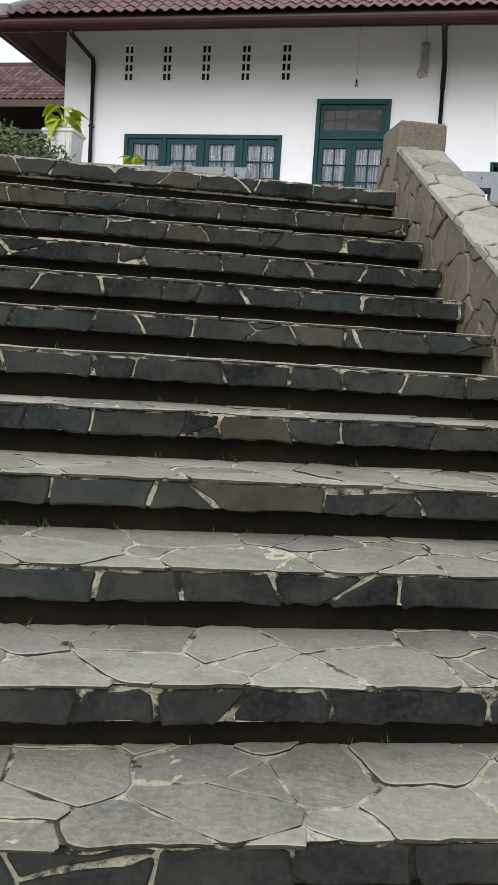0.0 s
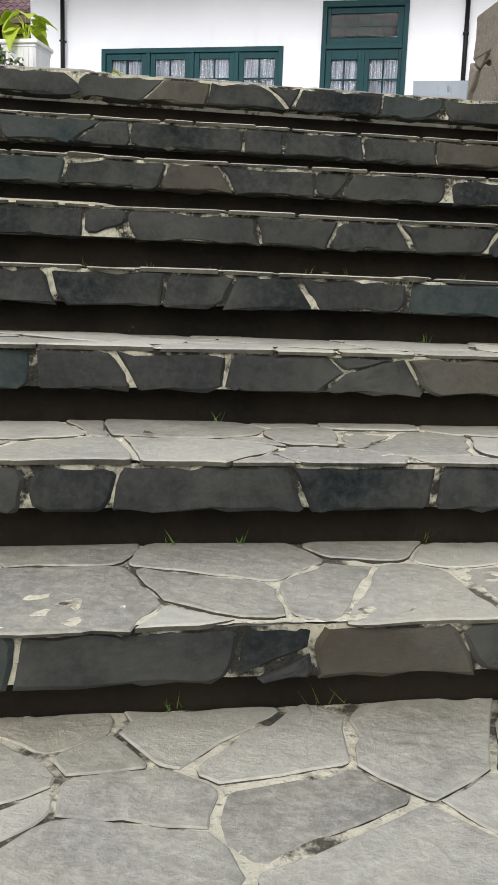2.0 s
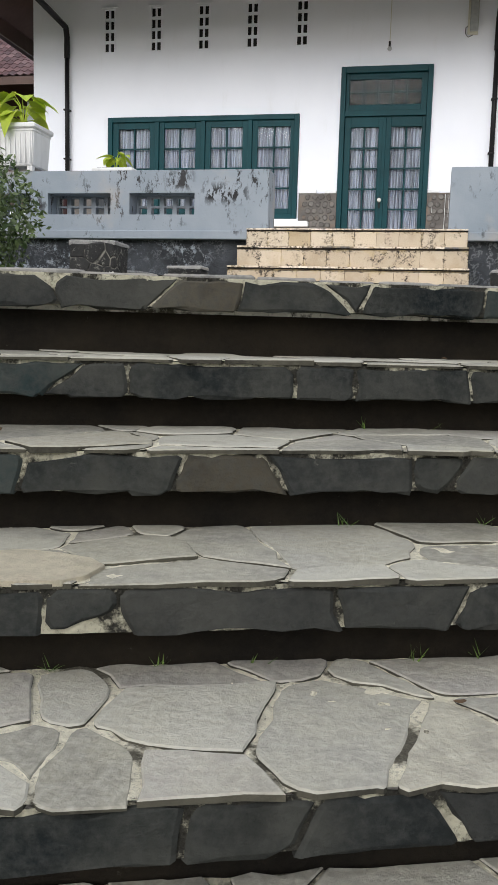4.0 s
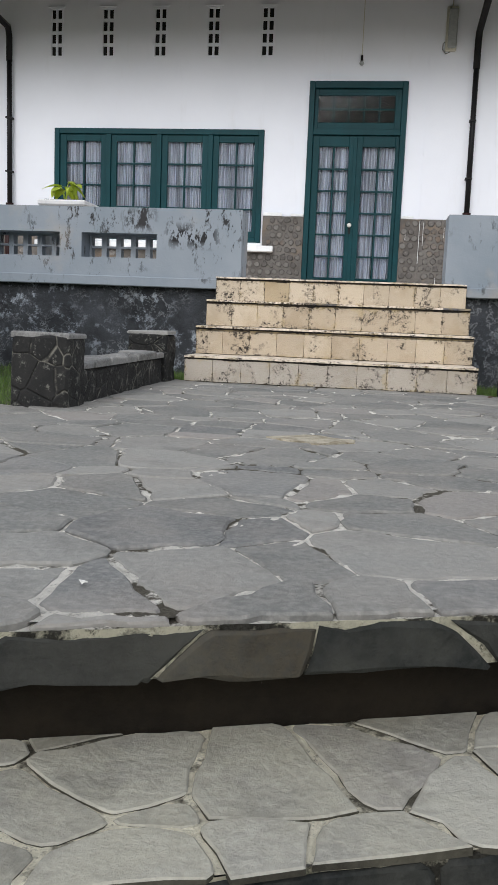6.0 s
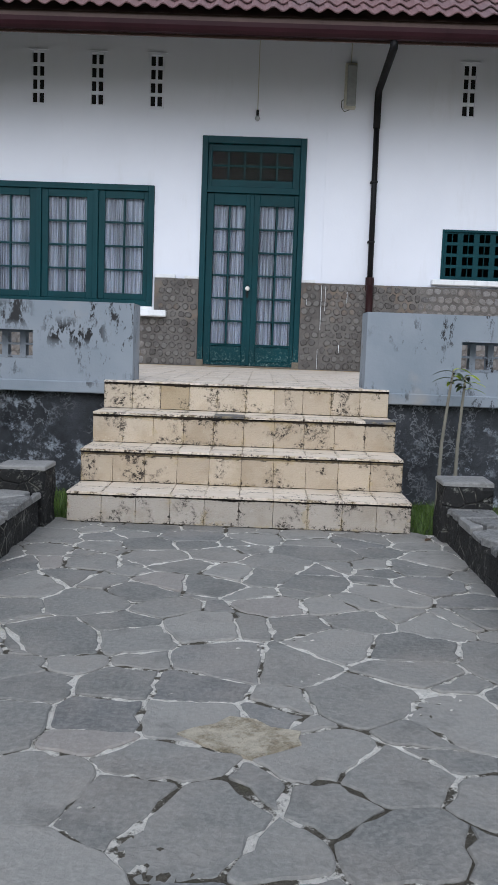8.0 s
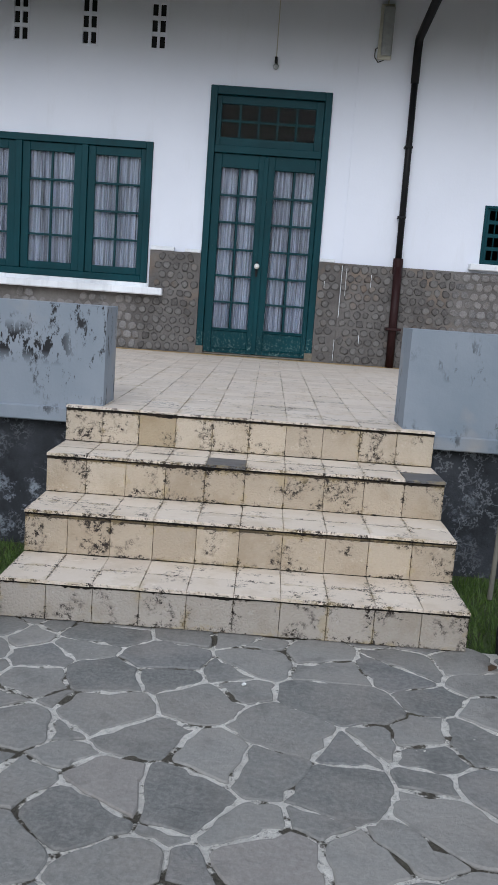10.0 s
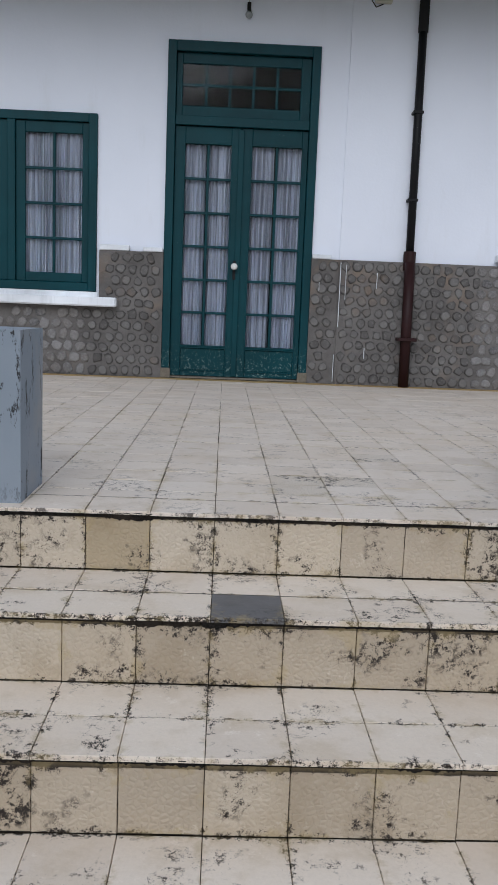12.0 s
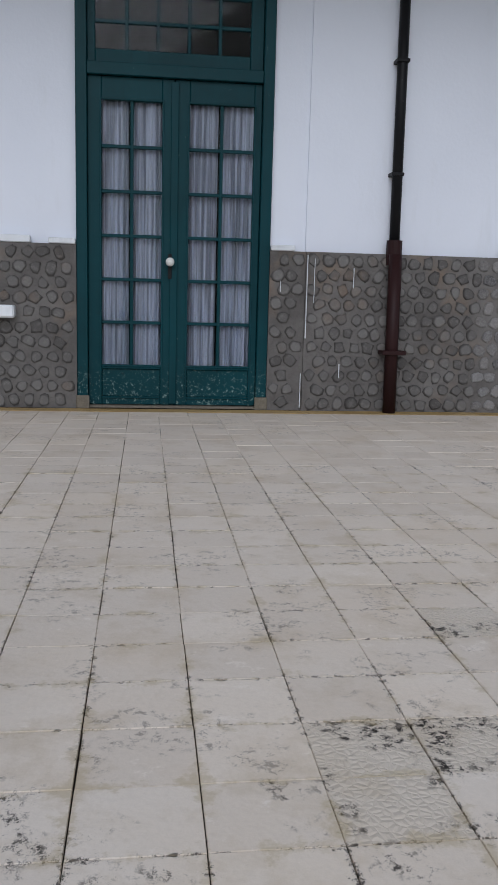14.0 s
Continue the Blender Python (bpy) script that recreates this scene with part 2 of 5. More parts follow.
def mat_rubble():
    k = Nodes("dark_rubble_wall")
    web = k.ramp(k.math("ABSOLUTE", k.math("SUBTRACT", k.noise(4.5, 5, 0.75, w=12), 0.5)), 0.022, 0.004)
    c = k.mix(k.ramp(k.noise(2.4, 6, 0.7), 0.3, 0.7), (0.010, 0.012, 0.015), (0.075, 0.082, 0.094))
    c = k.mix(k.math("MULTIPLY", k.ramp(k.noise(9, 7, 0.8, w=4), 0.53, 0.62), k.ramp(k.noise(1.5, 3, w=2), 0.38, 0.55)), c, (0.42, 0.47, 0.53))
    c = k.mix(k.math("MULTIPLY", k.math("MULTIPLY", web, k.ramp(k.noise(2.0, 3, w=5), 0.45, 0.6)), 0.6), c, (0.34, 0.36, 0.38))
    k.bump(k.noise(6, 9, 0.8), 0.9, 0.05)
    return k.done(c, 0.8)


def mat_tile(name, lo, hi, island=False, dirt=0.5, hexes=False, size=None, grime=0.8):
    """Cement tile: hexes gives it pressed scales; size its width and depth, for the black mould that creeps in from its edges."""
    k = Nodes(name)
    r = k.island() if island else k.obrand()
    c = k.mix(r, lo, hi)
    c = k.mix(k.math("MULTIPLY", k.ramp(k.noise(2.0, 5), 0.45, 0.75), 0.35), c, tuple(v * f for v, f in zip(hi, (0.88, 0.80, 0.68))))
    c = k.mix(k.math("MULTIPLY", k.ramp(k.noise(90, 5, 0.7), 0.4, 0.8), 0.2), c, tuple(v * 0.7 for v in lo))
    heavy = 0.025 if hexes else 0.0
    patch = k.ramp(k.noise(5.5, 4, w=1.3), 0.54 - heavy, 0.61 - heavy)
    speck = k.ramp(k.noise(34, 8, 0.88, w=6.6), 0.54 - heavy * 0.8, 0.555 - heavy * 0.8)
    c = k.mix(k.math("MULTIPLY", k.ramp(k.noise(5, 6, 0.7, w=9.2), 0.50, 0.66), 0.32), c, tuple(v * f for v, f in zip(lo, (0.66, 0.58, 0.42))))
    c = k.mix(k.math("MULTIPLY", k.ramp(k.noise(13, 7, 0.8, w=4.7), 0.60, 0.66), 0.5), c, tuple(v * f for v, f in zip(hi, (1.12, 1.15, 1.2))))
    if hexes:
        cell = k.ramp(k.voronoi(62), 0.04, 0.0)
        c = k.mix(k.math("MULTIPLY", k.math("MULTIPLY", cell, k.ramp(k.noise(7, 5, 0.7, w=15), 0.50, 0.72)), 0.3), c, tuple(v * 0.5 for v in lo))
    black = (0.018, 0.012, 0.008)
    c = k.mix(k.math("MULTIPLY", k.math("MULTIPLY", patch, speck), dirt), c, black)
    if size:
        soil = k.ramp(k.noise(4.2, 4, w=7), 0.44, 0.60)
        e = k.math("SUBTRACT", k.math("MULTIPLY", k.ramp(k.noise(42, 8, 0.88, w=2.2), 0.50, 0.66), k.math("ADD", 0.004, k.math("MULTIPLY", soil, 0.05 if grime > 0.9 else 0.018))), k.edge(*size))
        c = k.mix(k.math("MULTIPLY", k.ramp(e, 0.0, 0.002), min(1.0, grime + 0.1)), c, black)
        y2 = k.math("SUBTRACT", k.math("MULTIPLY", k.ramp(k.noise(9, 6, 0.75, w=4.4), 0.48, 0.75), 0.06), k.edge(*size))
        c = k.mix(k.math("MULTIPLY", k.ramp(y2, 0.0, 0.02), 0.4), c, (0.40, 0.31, 0.15))
    h = k.ramp(k.voronoi(62), 0.0, 0.35) if hexes else k.noise(45, 5)
    k.bump(h, 0.28 if hexes else 0.2, 0.008)
    return k.done(c, k.math("ADD", k.math("MULTIPLY", k.noise(6), 0.35), 0.4))


M_TILE = mat_tile("cream_floor_tile", (0.67, 0.585, 0.495), (0.76, 0.67, 0.57), dirt=0.5, size=(0.2, 0.19), grime=0.7)
M_TILE_I = mat_tile("cream_floor_tile_far", (0.67, 0.585, 0.495), (0.75, 0.66, 0.56), True, dirt=0.4)
M_TEMB = mat_tile("embossed_floor_tile", (0.62, 0.545, 0.46), (0.66, 0.585, 0.49), dirt=1.0, hexes=True, size=(0.2, 0.19))
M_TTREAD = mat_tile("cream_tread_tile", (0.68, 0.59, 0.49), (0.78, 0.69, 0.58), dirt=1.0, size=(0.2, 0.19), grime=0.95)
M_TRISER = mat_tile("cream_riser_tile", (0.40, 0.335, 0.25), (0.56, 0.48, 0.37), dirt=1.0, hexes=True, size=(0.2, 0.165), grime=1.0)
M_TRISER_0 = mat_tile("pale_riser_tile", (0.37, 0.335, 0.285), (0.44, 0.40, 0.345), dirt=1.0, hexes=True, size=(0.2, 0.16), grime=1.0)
M_TOCHRE = mat_tile("ochre_riser_tile", (0.37, 0.295, 0.19), (0.41, 0.33, 0.215), dirt=1.0, hexes=True, size=(0.2, 0.165))
M_TGREY = mat_tile("grey_repair_tile", (0.12, 0.12, 0.125), (0.15, 0.15, 0.155), dirt=0.4, size=(0.2, 0.19))
M_TBORDER = mat_tile("ochre_border_tile", (0.40, 0.27, 0.10), (0.46, 0.32, 0.14), True, dirt=0.6)


def mat_paint(name, col, chip=(0.30, 0.42, 0.38), amount=0.3, rough=0.45, foot=0.0):
    k = Nodes(name)
    c = k.mix(k.ramp(k.noise(1.6, 4), 0.3, 0.7), col, tuple(v * 1.45 for v in col))
    c = k.mix(k.math("MULTIPLY", k.ramp(k.noise(26, 7, 0.8, w=2), 0.66, 0.72), amount), c, chip)
    c = k.mix(k.math("MULTIPLY", k.ramp(k.noise(12, 5, 0.7, stretch=(1, 1, 0.1)), 0.5, 0.75), 0.3), c, tuple(v * 0.5 for v in col))
    if foot:
        low = k.ramp(k.z(), foot + 0.35, foot + 0.02)
        c = k.mix(k.math("MULTIPLY", low, k.ramp(k.noise(38, 7, 0.85, w=11), 0.56, 0.60)), c, chip)
        c = k.mix(k.math("MULTIPLY", k.ramp(k.z(), foot + 1.3, foot), k.math("MULTIPLY", k.ramp(k.noise(20, 7, 0.8, w=3), 0.60, 0.66), 0.7)), c, (0.012, 0.016, 0.014))
    k.bump(k.noise(50, 5, stretch=(1, 1, 0.15)), 0.2, 0.004)
    return k.done(c, rough, 0.0, 0.15)


M_GREEN = mat_paint("teal_paint", (0.002, 0.033, 0.041))
M_GREENW = mat_paint("teal_paint_worn", (0.002, 0.033, 0.041), amount=0.9, foot=0.78)
M_PIPE = mat_paint("black_pipe_paint", (0.009, 0.009, 0.010), chip=(0.5, 0.5, 0.5), amount=0.5)
M_RUST = mat_paint("maroon_pipe_paint", (0.020, 0.008, 0.008), chip=(0.12, 0.05, 0.04), amount=0.5)
M_GUTTER = mat_paint("maroon_gutter_paint", (0.024, 0.008, 0.011), chip=(0.2, 0.1, 0.1), amount=0.2)
M_SOFFIT = mat_paint("dark_soffit_wood", (0.075, 0.048, 0.042), chip=(0.1, 0.08, 0.07))
M_TRIM = mat_paint("white_sill_paint", (0.62, 0.64, 0.66), chip=(0.4, 0.4, 0.38), amount=0.4)


def plain(name, col, rough=0.6, metal=0.0):
    k = Nodes(name)
    c = k.mix(k.ramp(k.noise(20, 4), 0.3, 0.7), col, tuple(v * 0.8 for v in col))
    return k.done(c, rough, metal)


# These two near-black colours carry the darkness of unlit holes and rooms.
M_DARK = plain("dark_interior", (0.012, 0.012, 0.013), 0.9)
M_WALLIN = plain("unlit_interior", (0.02, 0.02, 0.021), 0.9)
M_KNOB = plain("white_porcelain", (0.8, 0.8, 0.76), 0.2)
M_LAMPBODY = plain("lamp_housing_cream", (0.55, 0.53, 0.45), 0.5)
M_DIFF = plain("lamp_diffuser_grey", (0.36, 0.38, 0.38), 0.25)
M_JOINT = mat_mortar("joint_dirt", (0.020, 0.016, 0.011), (0.19, 0.155, 0.11), 0.48, 0.60, 7)
M_SOIL = plain("soil", (0.05, 0.04, 0.03), 0.95)


def mat_curtain():
    k = Nodes("net_curtain")
    k.b.inputs["Subsurface Weight"].default_value = 0.0
    # Vertical pale and dark stripes put the shading of the gathers into the colour.
    c = k.mix(k.ramp(k.noise(45, 3, 0.5, stretch=(1, 0.1, 0.02)), 0.40, 0.60), (0.74, 0.79, 0.92), (0.36, 0.39, 0.48))
    return k.done(c, 0.9)


M_CURTAIN = mat_curtain()


def mat_glass():
    m = bpy.data.materials.new("window_glass")
    m.use_nodes = True
    n, l = m.node_tree.nodes, m.node_tree.links
    out = n["Material Output"]
    n.remove(n["Principled BSDF"])
    tr, gl, mx, fr = n.new("ShaderNodeBsdfTransparent"), n.new("ShaderNodeBsdfGlossy"), n.new("ShaderNodeMixShader"), n.new("ShaderNodeFresnel")
    tr.inputs["Color"].default_value = (0.97, 0.98, 0.98, 1)
    gl.inputs["Roughness"].default_value = 0.03
    fr.inputs["IOR"].default_value = 1.2
    l.new(fr.outputs[0], mx.inputs[0])
    l.new(tr.outputs[0], mx.inputs[1])
    l.new(gl.outputs[0], mx.inputs[2])
    l.new(mx.outputs[0], out.inputs["Surface"])
    return m


M_GLASS = mat_glass()


def mat_roof():
    k = Nodes("clay_pantile")
    c = k.mix(k.island(), (0.062, 0.028, 0.033), (0.20, 0.115, 0.118))
    c = k.mix(k.math("MULTIPLY", k.ramp(k.noise(1.2, 5), 0.45, 0.7), 0.5), c, (0.16, 0.13, 0.14))
    c = k.mix(k.math("MULTIPLY", k.ramp(k.noise(30, 6, 0.75), 0.57, 0.68), 0.5), c, (0.24, 0.21, 0.22))
    k.bump(k.noise(40, 5), 0.3, 0.01)
    return k.done(c, 0.75)


M_WHITE = mat_white_wall()
M_GREY = mat_grey_wall()
M_RUBBLE = mat_rubble()
M_ROOF = mat_roof()
M_RIDGE = mat_slate("cement_ridge", (0.13, 0.13, 0.14), (0.2, 0.2, 0.21), (0.08, 0.07, 0.07), True)


def mat_leaf(name, a, b):
    k = Nodes(name)
    c = k.mix(k.island(), a, b)
    k.b.inputs["Transmission Weight"].default_value = 0.0
    return k.done(c, 0.5)


M_LEAF_Y = mat_leaf("lime_leaf", (0.42, 0.55, 0.05), (0.72, 0.76, 0.14))
M_LEAF_G = mat_leaf("hedge_leaf", (0.035, 0.065, 0.02), (0.11, 0.15, 0.055))
M_GRASS = mat_leaf("grass_blade", (0.05, 0.10, 0.015), (0.12, 0.19, 0.04))
M_BARK = plain("grey_stem", (0.22, 0.21, 0.17), 0.9)


def mat_ground():
    k = Nodes("mossy_ground")
    c = k.mix(k.ramp(k.noise(4, 6), 0.35, 0.65), (0.05, 0.045, 0.03), (0.05, 0.09, 0.02))
    k.bump(k.noise(30, 6), 0.6, 0.02)
    return k.done(c, 0.95)


M_GROUND = mat_ground()


def mat_plinth():
    k = Nodes("plinth_cement")
    c = k.mix(k.ramp(k.noise(3, 6, 0.7), 0.35, 0.65), (0.095, 0.088, 0.082), (0.17, 0.16, 0.15))
    c = k.mix(k.math("MULTIPLY", k.ramp(k.noise(1.6, 4, w=8), 0.58, 0.7), 0.3), c, (0.30, 0.19, 0.10))
    k.bump(k.noise(50, 6), 0.6, 0.012)
    return k.done(c, 0.9)


M_PLINTH = mat_plinth()


def mat_pebble():
    k = Nodes("plinth_stone")
    s = k.n.new("ShaderNodeSeparateXYZ")
    k.l.new(k.n.new("ShaderNodeTexCoord").outputs["Object"], s.inputs[0])
    x, z = s.outputs["X"], s.outputs["Z"]
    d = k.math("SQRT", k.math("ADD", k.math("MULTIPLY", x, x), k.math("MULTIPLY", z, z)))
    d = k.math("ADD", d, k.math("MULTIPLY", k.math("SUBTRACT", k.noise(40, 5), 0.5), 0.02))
    c = k.mix(k.obrand(), (0.075, 0.070, 0.066), (0.165, 0.158, 0.15))
    c = k.mix(k.math("MULTIPLY", k.ramp(k.noise(25, 6, 0.75), 0.5, 0.7), 0.4), c, (0.28, 0.27, 0.25))
    c = k.mix(k.math("MULTIPLY", k.ramp(k.noise(2.0, 4, w=8), 0.56, 0.7), 0.35), c, (0.22, 0.14, 0.08))
    # Dark ring at the rim: weathering, with the crevice shade painted in.
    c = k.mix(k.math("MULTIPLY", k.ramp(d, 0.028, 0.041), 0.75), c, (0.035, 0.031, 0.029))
    k.bump(k.noise(50, 6, 0.7), 0.5, 0.008)
    return k.done(c, 0.8)


M_PEBBLE = mat_pebble()
M_PEBBLE_I = mat_slate("plinth_stone_far", (0.075, 0.072, 0.072), (0.22, 0.215, 0.21), (0.16, 0.12, 0.085), True)
M_PLANTER = mat_paint("white_planter_paint", (0.5, 0.5, 0.5), chip=(0.12, 0.12, 0.11), amount=0.9)


# ---- measures of the place ----
FX, WALL_Y = (-7.34, 9.0), 16.97          # the house front
T = 0.78                                   # height of the terrace
STEP_X0, STEP_X1 = -2.65, -0.65
STEP_Y = (10.53, 10.90, 11.27, 11.65)      # fronts of the tiled steps
STEP_Z = (0.18, 0.385, 0.585, T)
PAR_Y0, PAR_Y1, PAR_Z = 11.70, 12.02, 1.32
TH = radians(19.8)                         # turn of the stone stair against the house
CO, SI = math.cos(TH), math.sin(TH)
NV = [2.4985 - 0.33 * i for i in range(6, 0, -1)] + [2.4985, 2.81, 3.12, 3.48, 3.86, 4.156, 4.494, 4.827, 5.175, 5.488, 5.771, 6.045]
NZ = [-1.905 - 0.17 * i for i in range(6, 0, -1)] + [-1.905, -1.735, -1.56, -1.39, -1.22, -1.047, -0.880, -0.715, -0.544, -0.370, -0.205, 0.0]
U0, U1 = -6.5, 1.83                        # the stair's ends


def uv(u, v, z=0.0):
    return Vector((u * CO - v * SI, u * SI + v * CO, z))


def turned(bm):
    """From the stair's own axes into the world's."""
    bm.transform(Matrix.Rotation(TH, 4, "Z"))
    return bm


# ---- walls with openings ----
def wall_mesh(bm, x0, x1, z0, z1, y0, y1, holes):
    xs = sorted({x0, x1, *[min(max(h[i], x0), x1) for h in holes for i in (0, 1)]})
    for a, b in zip(xs, xs[1:]):
        if b - a < 1e-4:
            continue
        m = (a + b) / 2
        cuts = sorted((h[2], h[3]) for h in holes if h[0] < m < h[1])
        z = z0
        for c, d in cuts:
            if c > z:
                box(bm, a, b, y0, y1, z, c)
            z = max(z, d)
        if z < z1:
            box(bm, a, b, y0, y1, z, z1)
    bmesh.ops.remove_doubles(bm, verts=bm.verts, dist=1e-4)
    seen = {}
    for f in list(bm.faces):
        seen.setdefault(tuple(sorted(v.index for v in f.verts)), []).append(f)
    bm.verts.index_update()
    return bm


DOOR = (-2.415, -1.075, T, 3.725)
WIN = (-6.075, -3.02, 1.53, 3.08)
GRILLE = (0.72, 1.62, 2.01, 2.65)
DOOR2 = (1.66, 2.70, T, 2.65)
VENT_X = [-6.06 + 0.7575 * i for i in range(5)]
VENT_ZS = [4.07 + 0.165 * i for i in range(4)]


def vent_holes(x):
    return [(x + dx, x + dx + 0.06, z, z + 0.125) for z in VENT_ZS for dx in (-0.074, 0.014)]


holes_l = [DOOR, WIN] + [h for x in VENT_X for h in vent_holes(x)]
holes_r = [GRILLE, DOOR2] + vent_holes(0.95)
wall_front = structure(part("wall_front", wall_mesh(bmesh.new(), FX[0], -0.82, T, 5.9, WALL_Y, WALL_Y + 0.3, holes_l), M_WHITE))
wall_front_2 = structure(part("wall_front", wall_mesh(bmesh.new(), -0.82, FX[1], T, 5.9, WALL_Y - 0.022, WALL_Y + 0.3, holes_r), M_WHITE))
wall_west = structure(part("wall_west", boxes((FX[0], FX[0] + 0.3, WALL_Y + 0.3, 27, T, 5.9)), M_WHITE))
structure(part("wall_back", boxes((FX[0], FX[1], 27, 27.3, T, 5.9)), M_WHITE))
structure(part("wall_east", boxes((FX[1], FX[1] + 0.3, WALL_Y, 27.3, T, 5.9)), M_WHITE))
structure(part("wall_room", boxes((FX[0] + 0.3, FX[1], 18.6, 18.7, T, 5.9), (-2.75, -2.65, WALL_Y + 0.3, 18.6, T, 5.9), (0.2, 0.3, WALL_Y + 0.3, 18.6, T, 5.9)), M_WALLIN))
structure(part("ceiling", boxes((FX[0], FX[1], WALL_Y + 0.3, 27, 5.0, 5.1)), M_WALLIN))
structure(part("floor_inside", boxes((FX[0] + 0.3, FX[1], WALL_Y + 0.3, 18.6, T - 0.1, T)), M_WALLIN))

# stone-clad plinth with openings for the doors and the window
plinth = structure(part("plinth", wall_mesh(bmesh.new(), FX[0] - 0.03, FX[1], T, 1.905, WALL_Y - 0.05, WALL_Y - 0.003, [DOOR, (-6.3, -2.99, 1.46, 2.0), DOOR2, (-0.82, 9, T, 2)]), M_PLINTH))
structure(part("plinth", wall_mesh(bmesh.new(), -0.82, FX[1], T, 1.905, WALL_Y - 0.072, WALL_Y - 0.024, [DOOR2]), M_PLINTH))

structure(part("plinth_cap", boxes((-2.985, -2.72, WALL_Y - 0.062, WALL_Y - 0.004, 1.906, 1.955), (-2.60, -2.42, WALL_Y - 0.062, WALL_Y - 0.004, 1.906, 1.945), (-1.07, -0.90, WALL_Y - 0.062, WALL_Y - 0.004, 1.906, 1.945), bevel=0.006), M_TRIM))

# ---- lower ground, upper platform, banks ----
structure(part("ground", boxes((-400, 400, -400, 400, -3.3, -3.0)), M_GROUND))
bm = bmesh.new()
box(bm, -40, 40, 6.16, 45, -2.98, -0.045)
structure(part("platform_ground", turned(bm), M_GROUND))


def bank(u0, u1):
    bm = bmesh.new()
    pr = [(NV[0] - 0.6, -2.99), (NV[0], NZ[0] - 0.1), (6.06, -0.1), (6.06, -2.99)]
    a = [bm.verts.new((u0, v, z)) for v, z in pr]
    b = [bm.verts.new((u1, v, z)) for v, z in pr]
    bm.faces.new(a)
    bm.faces.new(b[::-1])
    for i in range(4):
        j = (i + 1) % 4
        bm.faces.new((a[j], a[i], b[i], b[j]))
    return turned(bm)


structure(part("bank", bank(U1 + 0.42, 14), M_GROUND))
structure(part("bank", bank(-18, U0 - 0.02), M_GROUND))

# patio bed under the flags (mortar), terrace body
structure(part("patio_bed", boxes((-8.5, 5, 8.2, 8.46, -0.1, -0.007), (-2.9, -0.36, 8.46, 10.56, -0.1, -0.007)), M_MORTAR))
bm = bmesh.new()
vs = [uv(-7.5, 6.12), uv(3.2, 6.12), Vector((3.0, 8.2, 0)), Vector((-7.0, 8.2, 0))]
lo = [bm.verts.new((p.x, p.y, -0.1)) for p in vs]
hi = [bm.verts.new((p.x, p.y, -0.007)) for p in vs]
bm.faces.new(hi)
bm.faces.new(lo[::-1])
for i in range(4):
    bm.faces.new((lo[i], lo[(i + 1) % 4], hi[(i + 1) % 4], hi[i]))
structure(part("patio_bed", bm, M_MORTAR))
structure(part("terrace_wall", boxes((FX[0] - 1.0, STEP_X0, 11.76, 12.05, -0.05, 0.68), (STEP_X1, 7, 11.76, 12.05, -0.05, 0.68), (STEP_X0, STEP_X1, 11.76, 12.05, -0.05, 0.68)), M_RUBBLE))
structure(part("terrace_slab", boxes((FX[0] - 1.0, 7, 12.05, WALL_Y, -0.05, T - 0.007), (STEP_X0, STEP_X1, 11.66, 12.05, 0.68, T - 0.007)), M_JOINT))


# ---- parapets ----
def parapet(x0, x1, openings, label):
    t = thing("terrace_parapet", label, "parapet wall", (x0, PAR_Y0, T))
    bm = wall_mesh(bmesh.new(), x0, x1, T - 0.02, PAR_Z, PAR_Y0, PAR_Y1, openings)
    bm.transform(Matrix.Translation((-x0, -PAR_Y0, -T)))
    part("wall", bm, M_GREY, t)
    bm = boxes((x0, x1, PAR_Y0 - 0.025, PAR_Y1, 0.68, T - 0.02), bevel=0.006)
    bm.transform(Matrix.Translation((-x0, -PAR_Y0, -T)))
    part("ledge", bm, M_GREY, t)
    for a, b, c, d in openings:
        n = 5
        bm = bmesh.new()
        w = (b - a) / n
        hl = [(a + w * i + 0.022, a + w * (i + 1) - 0.022, c + (d - c) * (0.08 if j == 0 else 0.54), c + (d - c) * (0.46 if j == 0 else 0.92)) for i in range(n) for j in (0, 1)]
        wall_mesh(bm, a, b, c, d, PAR_Y1 - 0.11, PAR_Y1 - 0.03, hl)
        bm.transform(Matrix.Translation((-x0, -PAR_Y0, -T)))
        part("lattice", bm, M_GREY, t)
    return t


OPL = [(-3.815 - 0.836 * i, -3.17 - 0.836 * i, 0.91, 1.11) for i in range(5)]
OPR = [(-0.15 + 0.836 * i, 0.495 + 0.836 * i, 0.925, 1.135) for i in range(6)]
parapet(-8.34, -2.46, OPL, "grey weathered cement parapet with pierced panels and black stains")
parapet(-0.82, 5.4, OPR, "grey painted cement parapet with pierced panels beside the steps")


